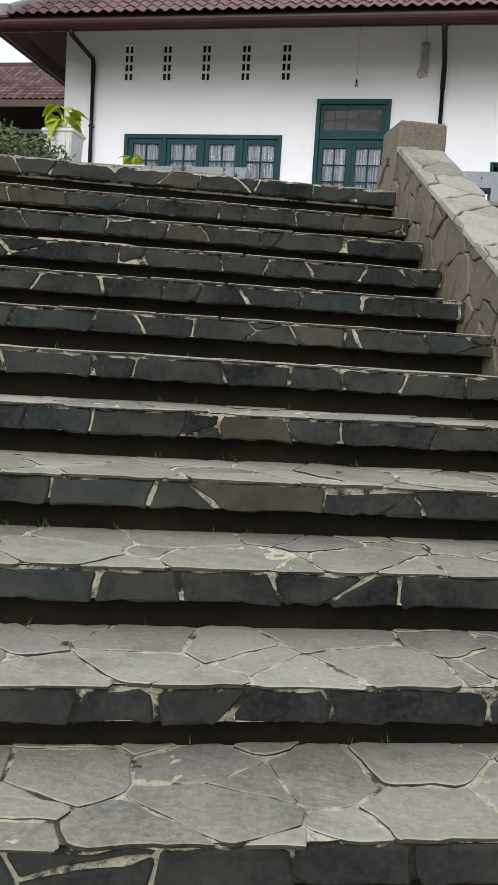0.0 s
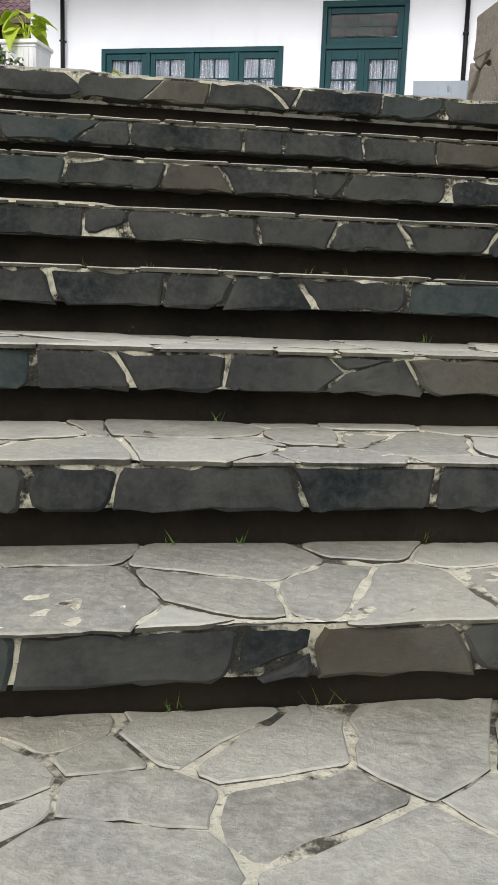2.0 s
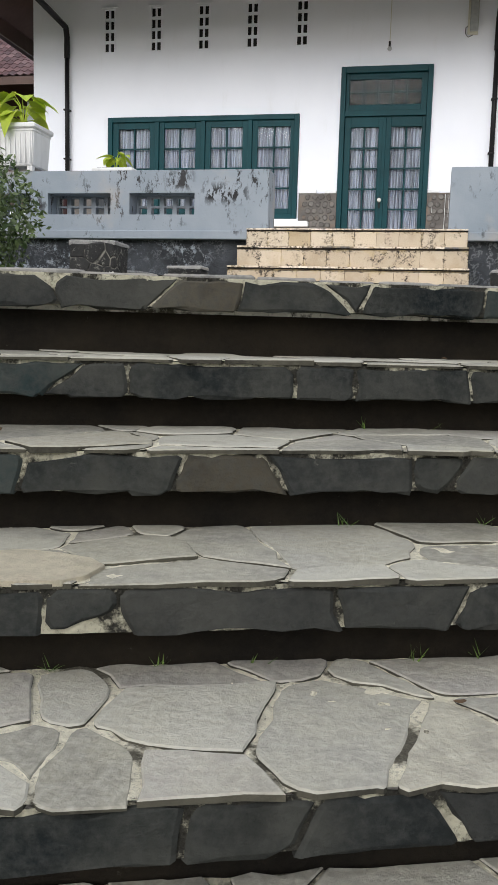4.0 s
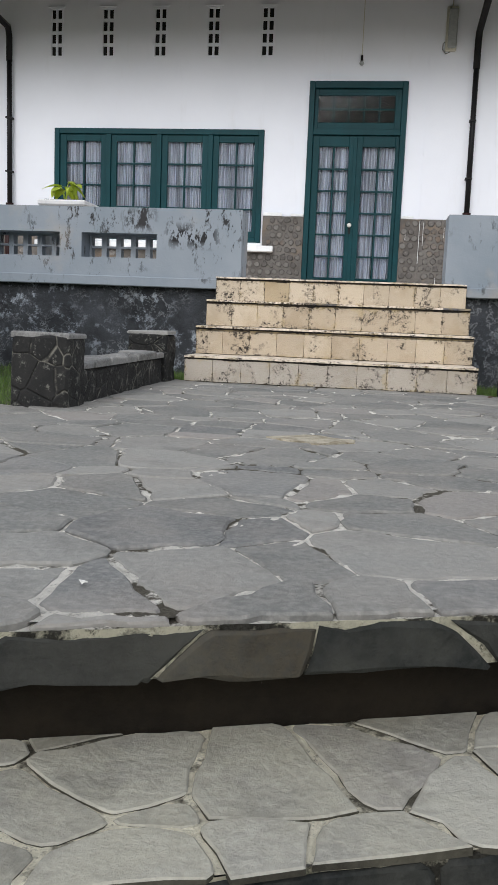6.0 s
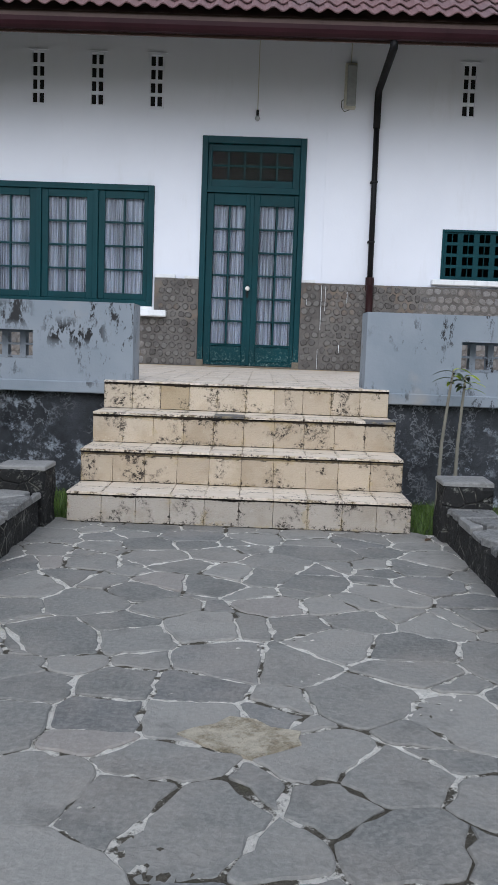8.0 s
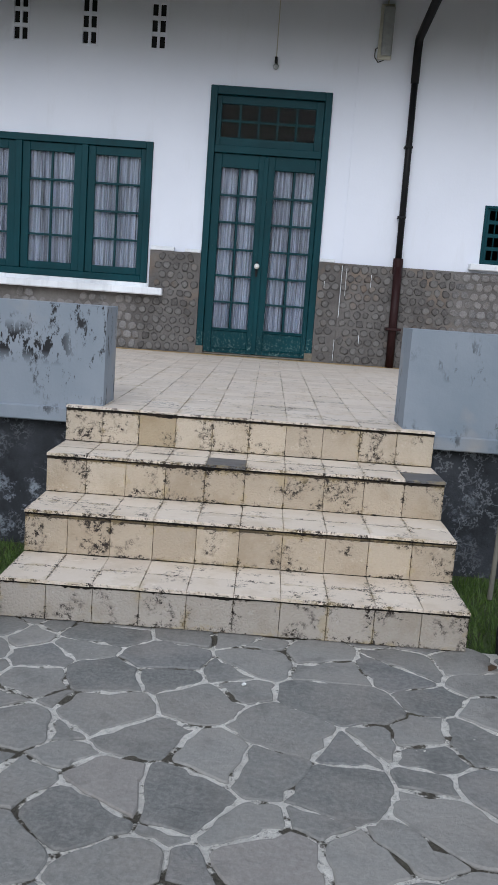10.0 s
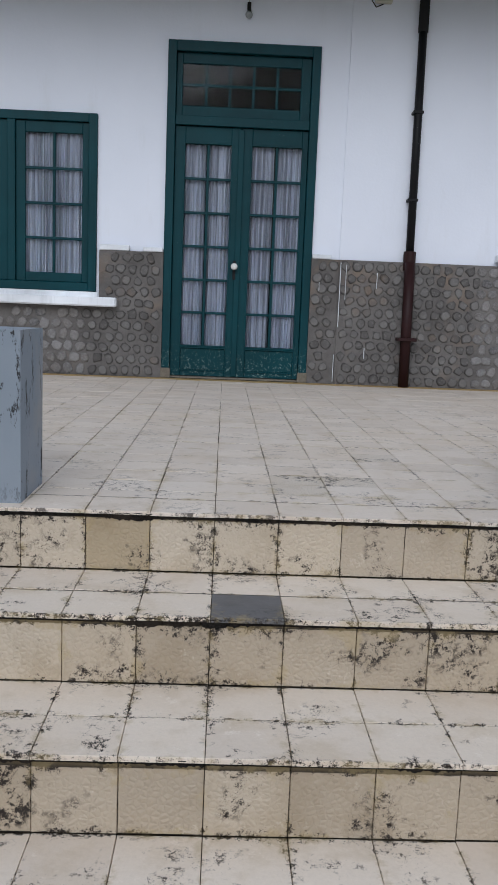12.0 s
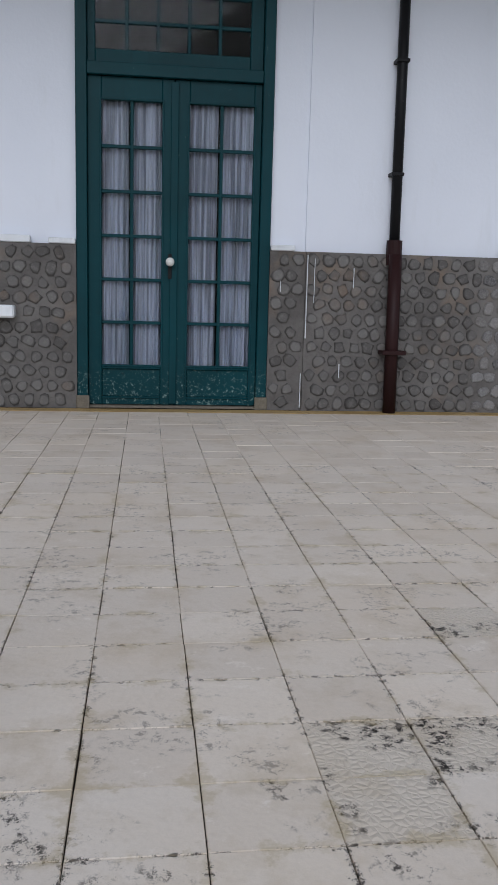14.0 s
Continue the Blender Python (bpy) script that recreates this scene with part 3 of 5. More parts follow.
# ---- windows and doors ----
def glazed(t, x0, x1, z0, z1, cols, rows, y, bar=0.022, mat=None, curtain=True, open_cells=()):
    """Glazing bars, panes and a curtain for one light, under the part t."""
    mat = mat or M_GREEN
    bm = bmesh.new()
    for i in range(1, cols):
        x = x0 + (x1 - x0) * i / cols
        box(bm, x - bar / 2, x + bar / 2, y - 0.012, y + 0.02, z0, z1, 0.003)
    for j in range(1, rows):
        z = z0 + (z1 - z0) * j / rows
        box(bm, x0, x1, y - 0.010, y + 0.018, z - bar / 2, z + bar / 2, 0.003)
    part("glazing_bar", bm, mat, t)
    for i in range(cols):
        for j in range(rows):
            if (i, j) in open_cells:
                continue
            a, b = x0 + (x1 - x0) * i / cols, x0 + (x1 - x0) * (i + 1) / cols
            c, d = z0 + (z1 - z0) * j / rows, z0 + (z1 - z0) * (j + 1) / rows
            p = part("pane", boxes((a, b, y + 0.003, y + 0.007, c, d)), M_GLASS, t)
            p.visible_shadow = False


def curtain_mesh(x0, x1, z0, z1, y, seed):
    """A gathered net curtain with thickness."""
    r = random.Random(seed)
    bm = bmesh.new()
    n = int((x1 - x0) / 0.008)
    ph = r.random() * 6
    off = []
    for i in range(n + 1):
        x = i * 0.008
        off.append(0.014 * math.sin(x * 190 + ph + 2.5 * math.sin(x * 27 + ph)) + 0.008 * math.sin(x * 61 + ph * 2))
    rows = []
    for z, g in ((z0, 1.15), ((z0 + z1) / 2, 1.0), (z1, 0.5)):
        rows.append([bm.verts.new((x0 + (x1 - x0) * i / n, y + off[i] * g, z)) for i in range(n + 1)])
    for a, b in zip(rows, rows[1:]):
        for i in range(n):
            bm.faces.new((a[i], a[i + 1], b[i + 1], b[i]))
    bmesh.ops.solidify(bm, geom=bm.faces[:], thickness=0.002)
    return bm


def frame_mesh(x0, x1, z0, z1, w, y0, y1, wb=None, bevel=0.004):
    """Four members butted into a frame."""
    wb = w if wb is None else wb
    return boxes((x0, x0 + w, y0, y1, z0, z1), (x1 - w, x1, y0, y1, z0, z1), (x0 + w, x1 - w, y0, y1, z1 - w, z1), (x0 + w, x1 - w, y0, y1, z0, z0 + wb), bevel=bevel)


Y = WALL_Y
# main window
w1 = structure(new("window_1"), "teal painted timber window of four glazed casements with net curtains")
fr = frame_mesh(WIN[0] + 0.002, WIN[1] - 0.002, WIN[2] + 0.002, WIN[3] - 0.002, 0.075, Y - 0.03, Y + 0.10)
LIGHTS = [(-5.90, -5.385), (-5.15, -4.646), (-4.40, -3.90), (-3.66, -3.155)]
for (a, b), (c, d) in zip(LIGHTS, LIGHTS[1:]):
    m = (b + c) / 2
    box(fr, m - 0.035, m + 0.035, Y - 0.025, Y + 0.10, WIN[2] + 0.077, WIN[3] - 0.077, 0.004)
part("window_frame", fr, M_GREEN, w1)
edges = [WIN[0] + 0.079] + [v for (a, b), (c, d) in zip(LIGHTS, LIGHTS[1:]) for v in ((b + c) / 2 - 0.037, (b + c) / 2 + 0.037)] + [WIN[1] - 0.079]
for i, (a, b) in enumerate(LIGHTS):
    e0, e1 = edges[2 * i], edges[2 * i + 1]
    z0, z1 = WIN[2] + 0.079, WIN[3] - 0.079
    cs = part("casement", boxes((e0, a, Y, Y + 0.04, z0, z1), (b, e1, Y, Y + 0.04, z0, z1), (a, b, Y + 0.002, Y + 0.038, z0, 1.69), (a, b, Y + 0.002, Y + 0.038, 2.905, z1), bevel=0.004), M_GREEN, w1)
    glazed(cs, a, b, 1.69, 2.905, 2, 4, Y + 0.02)
    for q, (c0, c1) in enumerate(((a - 0.05, (a + b) / 2 - 0.015), ((a + b) / 2 + 0.01, b + 0.05))):
        tagged(part("curtain", curtain_mesh(c0, c1, 1.60, 3.0, Y + 0.062, i * 7 + q), M_CURTAIN, None), "white gathered net curtain behind the teal window", "curtain", "window curtains")
structure(part("window_sill", boxes((-6.32, -2.82, Y - 0.17, Y - 0.052, 1.40, 1.485), (-6.30, -2.99, Y - 0.052, Y + 0.02, 1.46, 1.53), bevel=0.012), M_TRIM, None), "white painted window sill with rounded ends")

# front door
d1 = structure(new("door_1"), "teal painted double door with glazed leaves and a fanlight")
X0, X1 = DOOR[0], DOOR[1]
fr = boxes((X0, X0 + 0.075, Y - 0.035, Y + 0.12, T + 0.02, DOOR[3]), (X1 - 0.075, X1, Y - 0.035, Y + 0.12, T + 0.02, DOOR[3]),
           (X0 + 0.075, X1 - 0.075, Y - 0.035, Y + 0.12, DOOR[3] - 0.09, DOOR[3]), (X0 + 0.075, X1 - 0.075, Y - 0.025, Y + 0.12, 3.02, 3.10), bevel=0.004)
part("door_frame", fr, M_GREENW, d1)
part("threshold", boxes((X0 + 0.075, X1 - 0.075, Y - 0.04, Y + 0.12, T + 0.001, T + 0.018), (X0 - 0.005, X0 + 0.085, Y - 0.06, Y - 0.036, T, T + 0.09), (X1 - 0.085, X1 + 0.005, Y - 0.06, Y - 0.036, T, T + 0.09), bevel=0.003), M_SIDE, d1)
tr = part("fanlight", boxes((X0 + 0.077, -2.285, Y + 0.01, Y + 0.05, 3.102, 3.633), (-1.24, X1 - 0.077, Y + 0.01, Y + 0.05, 3.102, 3.633), (-2.285, -1.24, Y + 0.012, Y + 0.048, 3.102, 3.19), (-2.285, -1.24, Y + 0.012, Y + 0.048, 3.545, 3.633), bevel=0.004), M_GREEN, d1)
glazed(tr, -2.285, -1.24, 3.19, 3.545, 5, 2, Y + 0.03)
for a, b, e0, e1 in ((-2.245, -1.835, X0 + 0.077, -1.752), (-1.648, -1.205, -1.746, X1 - 0.077)):
    z0, z1 = T + 0.022, 3.018
    lf = part("leaf", boxes((e0, a, Y + 0.01, Y + 0.05, z0, z1), (b, e1, Y + 0.01, Y + 0.05, z0, z1), (a, b, Y + 0.012, Y + 0.048, z0, 0.86), (a, b, Y + 0.012, Y + 0.048, 2.866, z1), (a, b, Y + 0.012, Y + 0.048, 1.055, 1.085), (a, b, Y + 0.022, Y + 0.04, 0.86, 1.055), bevel=0.004), M_GREENW, d1)
    glazed(lf, a, b, 1.085, 2.866, 2, 6, Y + 0.03)
    part("bead", frame_mesh(a - 0.014, b + 0.014, 1.071, 2.88, 0.012, Y + 0.003, Y + 0.009, bevel=0.002), M_GREEN, lf)
    part("bead", frame_mesh(a - 0.014, b + 0.014, 0.846, 1.069, 0.012, Y + 0.003, Y + 0.009, bevel=0.002), M_GREEN, lf)
    for q, (c0, c1) in enumerate(((a - 0.03, (a + b) / 2 - 0.02), ((a + b) / 2 - 0.01, b + 0.03))):
        tagged(part("curtain", curtain_mesh(c0, c1, 1.0, 2.93, Y + 0.072, 51 + int(-a * 7) + q), M_CURTAIN, None), "white gathered net curtain behind the glazed door leaf", "curtain", "door curtains")
part("meeting_strip", boxes((-1.775, -1.723, Y - 0.008, Y + 0.009, T + 0.03, 3.0), bevel=0.004), M_GREEN, d1)
bm = bmesh.new()
bmesh.ops.create_uvsphere(bm, u_segments=16, v_segments=10, radius=0.031, matrix=Matrix.Translation((-1.775, Y - 0.055, 1.805)))
part("door_knob", bm, M_KNOB, d1, "white porcelain knob", True)
part("lock_plate", boxes((-1.788, -1.762, Y - 0.014, Y - 0.0085, 1.69, 1.86), (-1.778, -1.772, Y - 0.045, Y - 0.014, 1.802, 1.808), bevel=0.002), M_PIPE, d1, "small black lock plate")


def grille(t, x0, x1, z0, z1, y):
    n = max(1, round((x1 - x0) / 0.225))
    w = (x1 - x0) / n
    hl = []
    for i in range(n):
        for j in range(4):
            h = (z1 - z0) / 4
            for k in (0, 1):
                a = x0 + w * i + w * 0.17 + k * w * 0.35
                hl.append((a, a + w * 0.31, z0 + h * j + h * 0.14, z0 + h * (j + 1) - h * 0.14))
    part("grille", wall_mesh(bmesh.new(), x0, x1, z0, z1, y, y + 0.03, hl), M_GREEN, t)


w2 = structure(new("window_2"), "teal painted pierced ventilation grille with a white sill")
part("window_frame", frame_mesh(*GRILLE[:2], *GRILLE[2:], 0.03, Y - 0.04, Y + 0.08), M_GREEN, w2)
grille(w2, GRILLE[0] + 0.03, GRILLE[1] - 0.03, GRILLE[2] + 0.03, GRILLE[3] - 0.03, Y - 0.01)
part("window_sill", boxes((0.60, 1.63, Y - 0.13, Y - 0.024, 1.935, 2.005), bevel=0.008), M_TRIM, w2)
d2 = structure(new("door_2"), "teal painted boarded side door with pierced upper part")
part("door_frame", boxes((DOOR2[0], DOOR2[0] + 0.06, Y - 0.04, Y + 0.1, T, 2.65), (DOOR2[1] - 0.06, DOOR2[1], Y - 0.04, Y + 0.1, T, 2.65), (DOOR2[0] + 0.06, DOOR2[1] - 0.06, Y - 0.04, Y + 0.1, 2.6, 2.65), bevel=0.004), M_GREEN, d2)
part("leaf", boxes((DOOR2[0] + 0.062, DOOR2[1] - 0.062, Y, Y + 0.04, T + 0.01, 2.0), bevel=0.003), M_GREENW, d2)
grille(d2, DOOR2[0] + 0.062, DOOR2[1] - 0.062, 2.003, 2.598, Y)


# ---- vents ----
def vent(x, y):
    t = structure(new("vent"), "cement ventilation block with eight dark holes")
    t.location = (x, y, 4.07)
    part("lintel", boxes((-0.125, 0.125, -0.016, -0.001, 0.648, 0.664), bevel=0.003), M_WHITE, t)
    part("rim", frame_mesh(-0.098, 0.098, -0.03, 0.645, 0.022, -0.008, -0.001, bevel=0.002), M_WHITE, t)
    # Dark panel just behind the holes, in place of their deep shade.
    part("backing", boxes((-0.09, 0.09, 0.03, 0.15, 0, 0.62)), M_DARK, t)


for x in VENT_X:
    vent(x, WALL_Y)
vent(0.95, WALL_Y - 0.022)

# ---- roof ----
EX, EY, EZ, PITCH = -8.02, 15.48, 4.66, radians(38)
TP = math.tan(PITCH)
RISE = 6.2


def roof_planes(bm, x0, x1, y0, y1, z0, s, tp, dz=0.0):
    c = [Vector((x0, y0, z0)), Vector((x1, y0, z0)), Vector((x1, y1, z0)), Vector((x0, y1, z0))]
    r0, r1 = Vector((x0 + s, y0 + s, z0 + s * tp)), Vector((x1 - s, y0 + s, z0 + s * tp))
    r2, r3 = Vector((x1 - s, y1 - s, z0 + s * tp)), Vector((x0 + s, y1 - s, z0 + s * tp))
    vs = [bm.verts.new(p + Vector((0, 0, dz))) for p in (*c, r0, r1, r2, r3)]
    for f in ((0, 1, 5, 4), (1, 2, 6, 5), (2, 3, 7, 6), (3, 0, 4, 7), (4, 5, 6, 7)):
        bm.faces.new([vs[i] for i in f])
    return bm


bm = roof_planes(bmesh.new(), EX, 9.8, EY, 28.2, EZ, RISE, TP)
bmesh.ops.solidify(bm, geom=bm.faces[:], thickness=0.05)
roof = structure(part("roof", bm, M_SOFFIT), "dark timber roof deck with clay pantiles")


def pantile():
    """One curved clay tile, running up +y, with thickness."""
    bm = bmesh.new()
    w, ln, n = 0.205, 0.30, 6
    top, bot = [], []
    for y, dz in ((0, 0.028), (ln, 0.0)):
        a, b = [], []
        for i in range(n + 1):
            x = w * (i / n - 0.5)
            z = 0.024 * math.sin(2 * math.pi * i / n + 0.6) + dz
            a.append(bm.verts.new((x, y, z + 0.045)))
            b.append(bm.verts.new((x, y, z + 0.032)))
        top.append(a)
        bot.append(b)
    for i in range(n):
        bm.faces.new((top[0][i], top[0][i + 1], top[1][i + 1], top[1][i]))
        bm.faces.new((bot[0][i], bot[0][i + 1], top[0][i + 1], top[0][i]))
    return bm


def mesh_of(bm, name, material):
    me = bpy.data.meshes.new(name)
    bm.to_mesh(me)
    bm.free()
    me.materials.append(material)
    return me


def join_copies(name, me, mats, material, parent=None, kind="stuff", label="", category=""):
    """Many placed copies of one small mesh as one mesh."""
    co = np.array([v.co[:] for v in me.vertices])
    fs = [tuple(p.vertices) for p in me.polygons]
    verts, faces = [], []
    for m in mats:
        A = np.array(m)
        verts.append(co @ A[:3, :3].T + A[:3, 3])
    n = len(co)
    faces = [tuple(i + k * n for i in f) for k in range(len(mats)) for f in fs]
    out = bpy.data.meshes.new(name)
    out.from_pydata(np.concatenate(verts).tolist(), [], faces)
    out.materials.append(material)
    ob = new(name, out)
    ob.parent = parent
    return tagged(ob, label, category, "", kind)


near, far = [], []
for r in range(22):
    d = r * 0.25
    y, z = EY + d * math.cos(PITCH), EZ + d * math.sin(PITCH)
    for i in range(64):
        x = EX + 0.12 + i * 0.2
        if x < EX + 0.08 + (y - EY) + 0.12 or x > 5.2:
            continue
        m = Matrix.Translation((x + rnd.uniform(-0.006, 0.006), y - 0.04, z)) @ Matrix.Rotation(PITCH + rnd.uniform(-0.02, 0.02), 4, "X") @ Matrix.Rotation(rnd.uniform(-0.03, 0.03), 4, "Z")
        (near if r < 6 and -6.2 < x < 3.6 else far).append(m)
TILE_ME = mesh_of(pantile(), "roof_tile", M_ROOF)
join_copies("roof_tiles", TILE_ME, far, M_ROOF, roof)
ROOF_NEAR = near

# ridge caps on the hip, gutter, fascia
hip = thing("hip_ridge", "grey cement ridge caps along the roof hip", "roof ridge", (EX, EY, EZ))
for i in range(15):
    s = 0.12 + i * 0.27
    p, q = Vector((s, s, s * TP + 0.03)), Vector((s + 0.30, s + 0.30, (s + 0.30) * TP + 0.05))
    part("ridge_cap", tube(bmesh.new(), [p, q], 0.13, 8, 0.11), M_RIDGE, hip, smooth=False)
part("end_cap", boxes((0.0, 0.24, 0.0, 0.24, 0.02, 0.26), bevel=0.03), M_RIDGE, hip)


def gutter_mesh(x0, x1, y, z):
    """A half-round gutter with rolled lip, along x."""
    prof = []
    for i in range(9):
        a = math.pi + math.pi * i / 8
        prof.append((y + 0.075 * math.cos(a), z + 0.13 + 0.12 * math.sin(a)))
    inner = [(y + 0.068 * math.cos(math.pi + math.pi * i / 8), z + 0.132 + 0.112 * math.sin(math.pi + math.pi * i / 8)) for i in range(8, -1, -1)]
    loop = prof + inner
    bm = bmesh.new()
    a = [bm.verts.new((x0, p, q)) for p, q in loop]
    b = [bm.verts.new((x1, p, q)) for p, q in loop]
    for i in range(len(loop)):
        j = (i + 1) % len(loop)
        bm.faces.new((a[i], a[j], b[j], b[i]))
    return bm


gut = thing("gutter", "dark maroon painted metal gutter under the tiled eave", "gutter", (0, 0, 0))
part("trough", gutter_mesh(EX - 0.05, 9.8, EY - 0.05, 4.42), M_GUTTER, gut)
bm = gutter_mesh(-28.2, -EY + 0.05, EX - 0.02, 4.42)
bm.transform(Matrix.Rotation(radians(-90), 4, "Z"))
part("trough", bm, M_GUTTER, gut)
structure(part("fascia", boxes((EX + 0.08, 9.8, EY + 0.03, EY + 0.06, 4.43, 4.68), (EX + 0.06, EX + 0.09, EY + 0.06, 28, 4.43, 4.68), bevel=0.004), M_SOFFIT), "dark maroon fascia board")


def downpipe(x_top, x, elbow_z, label):
    t = thing("downpipe", label, "drain pipe", (x, WALL_Y - 0.075, T))
    o = Vector((-x, -(WALL_Y - 0.075), -T))
    g = Vector((x_top, EY - 0.03, 4.46))
    pts = [g, g + Vector((0, 0, -0.10)), Vector((x, WALL_Y - 0.12, elbow_z + 0.05)), Vector((x, WALL_Y - 0.075, elbow_z - 0.08)), Vector((x, WALL_Y - 0.075, elbow_z - 0.4))]
    part("swan_neck", tube(bmesh.new(), [p + o for p in pts], 0.045, 12), M_PIPE, t, smooth=True)
    part("upper_pipe", tube(bmesh.new(), [Vector((x, WALL_Y - 0.075, elbow_z - 0.3)) + o, Vector((x + 0.01, WALL_Y - 0.08, 1.95)) + o], 0.036, 12), M_PIPE, t, smooth=True)
    part("collar", tube(bmesh.new(), [Vector((x + 0.01, WALL_Y - 0.085, 1.83)) + o, Vector((x + 0.01, WALL_Y - 0.085, 2.0)) + o], 0.056, 14), M_RUST, t)
    part("lower_pipe", tube(bmesh.new(), [Vector((x + 0.015, WALL_Y - 0.145, T)) + o, Vector((x + 0.01, WALL_Y - 0.13, 1.9)) + o], 0.047, 14), M_RUST, t, "thick maroon lower pipe", smooth=True)
    for z in (3.2, 2.45):
        part("bracket", boxes((-0.045, 0.045, -0.045, 0.074, z - T - 0.012, z - T + 0.012), bevel=0.003), M_PIPE, t)
    part("bracket", boxes((-0.07, 0.10, -0.135, -0.0, 1.2 - T, 1.23 - T), bevel=0.003), M_RUST, t)


downpipe(-0.235, -0.205, 4.27, "black drainpipe with thick maroon foot on the white wall")
downpipe(-6.56, -6.74, 4.38, "black drainpipe near the corner of the white house")

# ---- far house ----
fh = thing("neighbour_house", "low house with brown tiled roof behind the white house", "house", (-13.5, 26.0, 0))
part("wall", boxes((1.6, 2.2, 0, 6, -0.05, 5.75), (-3.2, 1.6, 0.8, 6, -0.05, 5.75)), M_WHITE, fh)
# Dark panel added in place of the shadowed opening beside the pale wall.
part("shutter", boxes((-2.8, 1.5, 0.74, 0.80, 3.0, 5.6)), M_SOFFIT, fh)
bm = roof_planes(bmesh.new(), -4.4, 3.1, -1.3, 7.4, 6.0, 3.0, math.tan(radians(35)))
bmesh.ops.solidify(bm, geom=bm.faces[:], thickness=0.12)
part("roof", bm, M_SOFFIT, fh)
fr_t = []
for r in range(11):
    d = r * 0.27
    for i in range(36):
        x = -4.3 + i * 0.205
        c = d * math.cos(radians(35))
        if -4.3 + c < x < 3.0 - c:
            fr_t.append(Matrix.Translation((x, -1.32 + c, 6.0 + d * math.sin(radians(35)))) @ Matrix.Rotation(radians(35), 4, "X"))
tagged(join_copies("roof_tiles", TILE_ME, fr_t, M_ROOF, fh), "", "", "", "stuff")
part("eave_board", boxes((-4.4, 3.1, -1.34, -1.3, 5.82, 6.02), bevel=0.004), M_SOFFIT, fh)

# ---- irregular slabs ----
def clip_poly(poly, px, py, nx, ny):
    """Keeps the side of the polygon where (p - q) . n is negative."""
    out = []
    for i, a in enumerate(poly):
        b = poly[(i + 1) % len(poly)]
        da, db = (a[0] - px) * nx + (a[1] - py) * ny, (b[0] - px) * nx + (b[1] - py) * ny
        if da <= 0:
            out.append(a)
        if da * db < 0:
            k = da / (da - db)
            out.append((a[0] + (b[0] - a[0]) * k, a[1] + (b[1] - a[1]) * k))
    return out


def crazy(x0, x1, y0, y1, sx, sy, gap, region, seed, wander=0.012, jit=0.42, vary=0.0, corner=0.0, spread=(0.5, 1.4)):
    """Slab outlines of a crazy paving over a rectangle, clipped to a convex region. vary: unequal sizes; corner: how far corners are broken off."""
    r = random.Random(seed)
    nx, ny = max(1, round((x1 - x0) / sx)), max(1, round((y1 - y0) / sy))
    sx, sy = (x1 - x0) / nx, (y1 - y0) / ny
    pts = {(i, j): (x0 + (i + 0.5 + (0.25 if j % 2 else -0.25) * (ny > 1) + r.uniform(-jit, jit)) * sx, y0 + (j + 0.5 + r.uniform(-jit, jit)) * sy, r.uniform(-vary, vary) * sx * sy) for i in range(-2, nx + 2) for j in range(-2, ny + 2)}
    out = []
    for i in range(-1, nx + 1):
        for j in range(-1, ny + 1):
            px, py, pw = pts[i, j]
            poly = [(px - 3 * sx, py - 3 * sy), (px + 3 * sx, py - 3 * sy), (px + 3 * sx, py + 3 * sy), (px - 3 * sx, py + 3 * sy)]
            g = gap * r.uniform(*spread)
            for di in (-2, -1, 0, 1, 2):
                for dj in (-2, -1, 0, 1, 2):
                    q = pts.get((i + di, j + dj))
                    if q is None or (di == 0 and dj == 0) or not poly:
                        continue
                    vx, vy = q[0] - px, q[1] - py
                    d = math.hypot(vx, vy) or 1e-6
                    k = d / 2 + (pw - q[2]) / (2 * d) - g / 2
                    poly = clip_poly(poly, px + vx / d * k, py + vy / d * k, vx / d, vy / d)
            for px_, py_, nx_, ny_ in region if corner else ():
                poly = clip_poly(poly, px_, py_, nx_, ny_)
            if corner and len(poly) > 2:
                cut = []
                for m, b in enumerate(poly):
                    a, c = poly[m - 1], poly[(m + 1) % len(poly)]
                    da, dc = math.dist(a, b), math.dist(b, c)
                    k = corner * r.random() ** 2
                    ka, kc = min(k * r.uniform(0.5, 1.4), da * 0.35), min(k * r.uniform(0.5, 1.4), dc * 0.35)
                    if da < 1e-4 or dc < 1e-4 or ka + kc < 0.008:
                        cut.append(b)
                        continue
                    p = (b[0] + (a[0] - b[0]) * ka / da, b[1] + (a[1] - b[1]) * ka / da)
                    q = (b[0] + (c[0] - b[0]) * kc / dc, b[1] + (c[1] - b[1]) * kc / dc)
                    cut += [p, (b[0] * 0.35 + (p[0] + q[0]) * 0.325, b[1] * 0.35 + (p[1] + q[1]) * 0.325), q]
                poly = cut
            ragged = []
            for a, b in zip(poly, poly[1:] + poly[:1]):
                ragged.append(a)
                d = math.hypot(b[0] - a[0], b[1] - a[1])
                n = int(d / 0.055)
                for m in range(1, n + 1):
                    k, o = (m + r.uniform(-0.25, 0.25)) / (n + 1), r.gauss(-0.15, 0.5) * wander
                    ragged.append((a[0] + (b[0] - a[0]) * k + (b[1] - a[1]) / d * o, a[1] + (b[1] - a[1]) * k - (b[0] - a[0]) / d * o))
            poly = ragged
            for px_, py_, nx_, ny_ in region:
                poly = clip_poly(poly, px_, py_, nx_, ny_)
            clean = [p for k, p in enumerate(poly) if math.dist(p, poly[k - 1]) > 0.006]
            if len(clean) < 3:
                continue
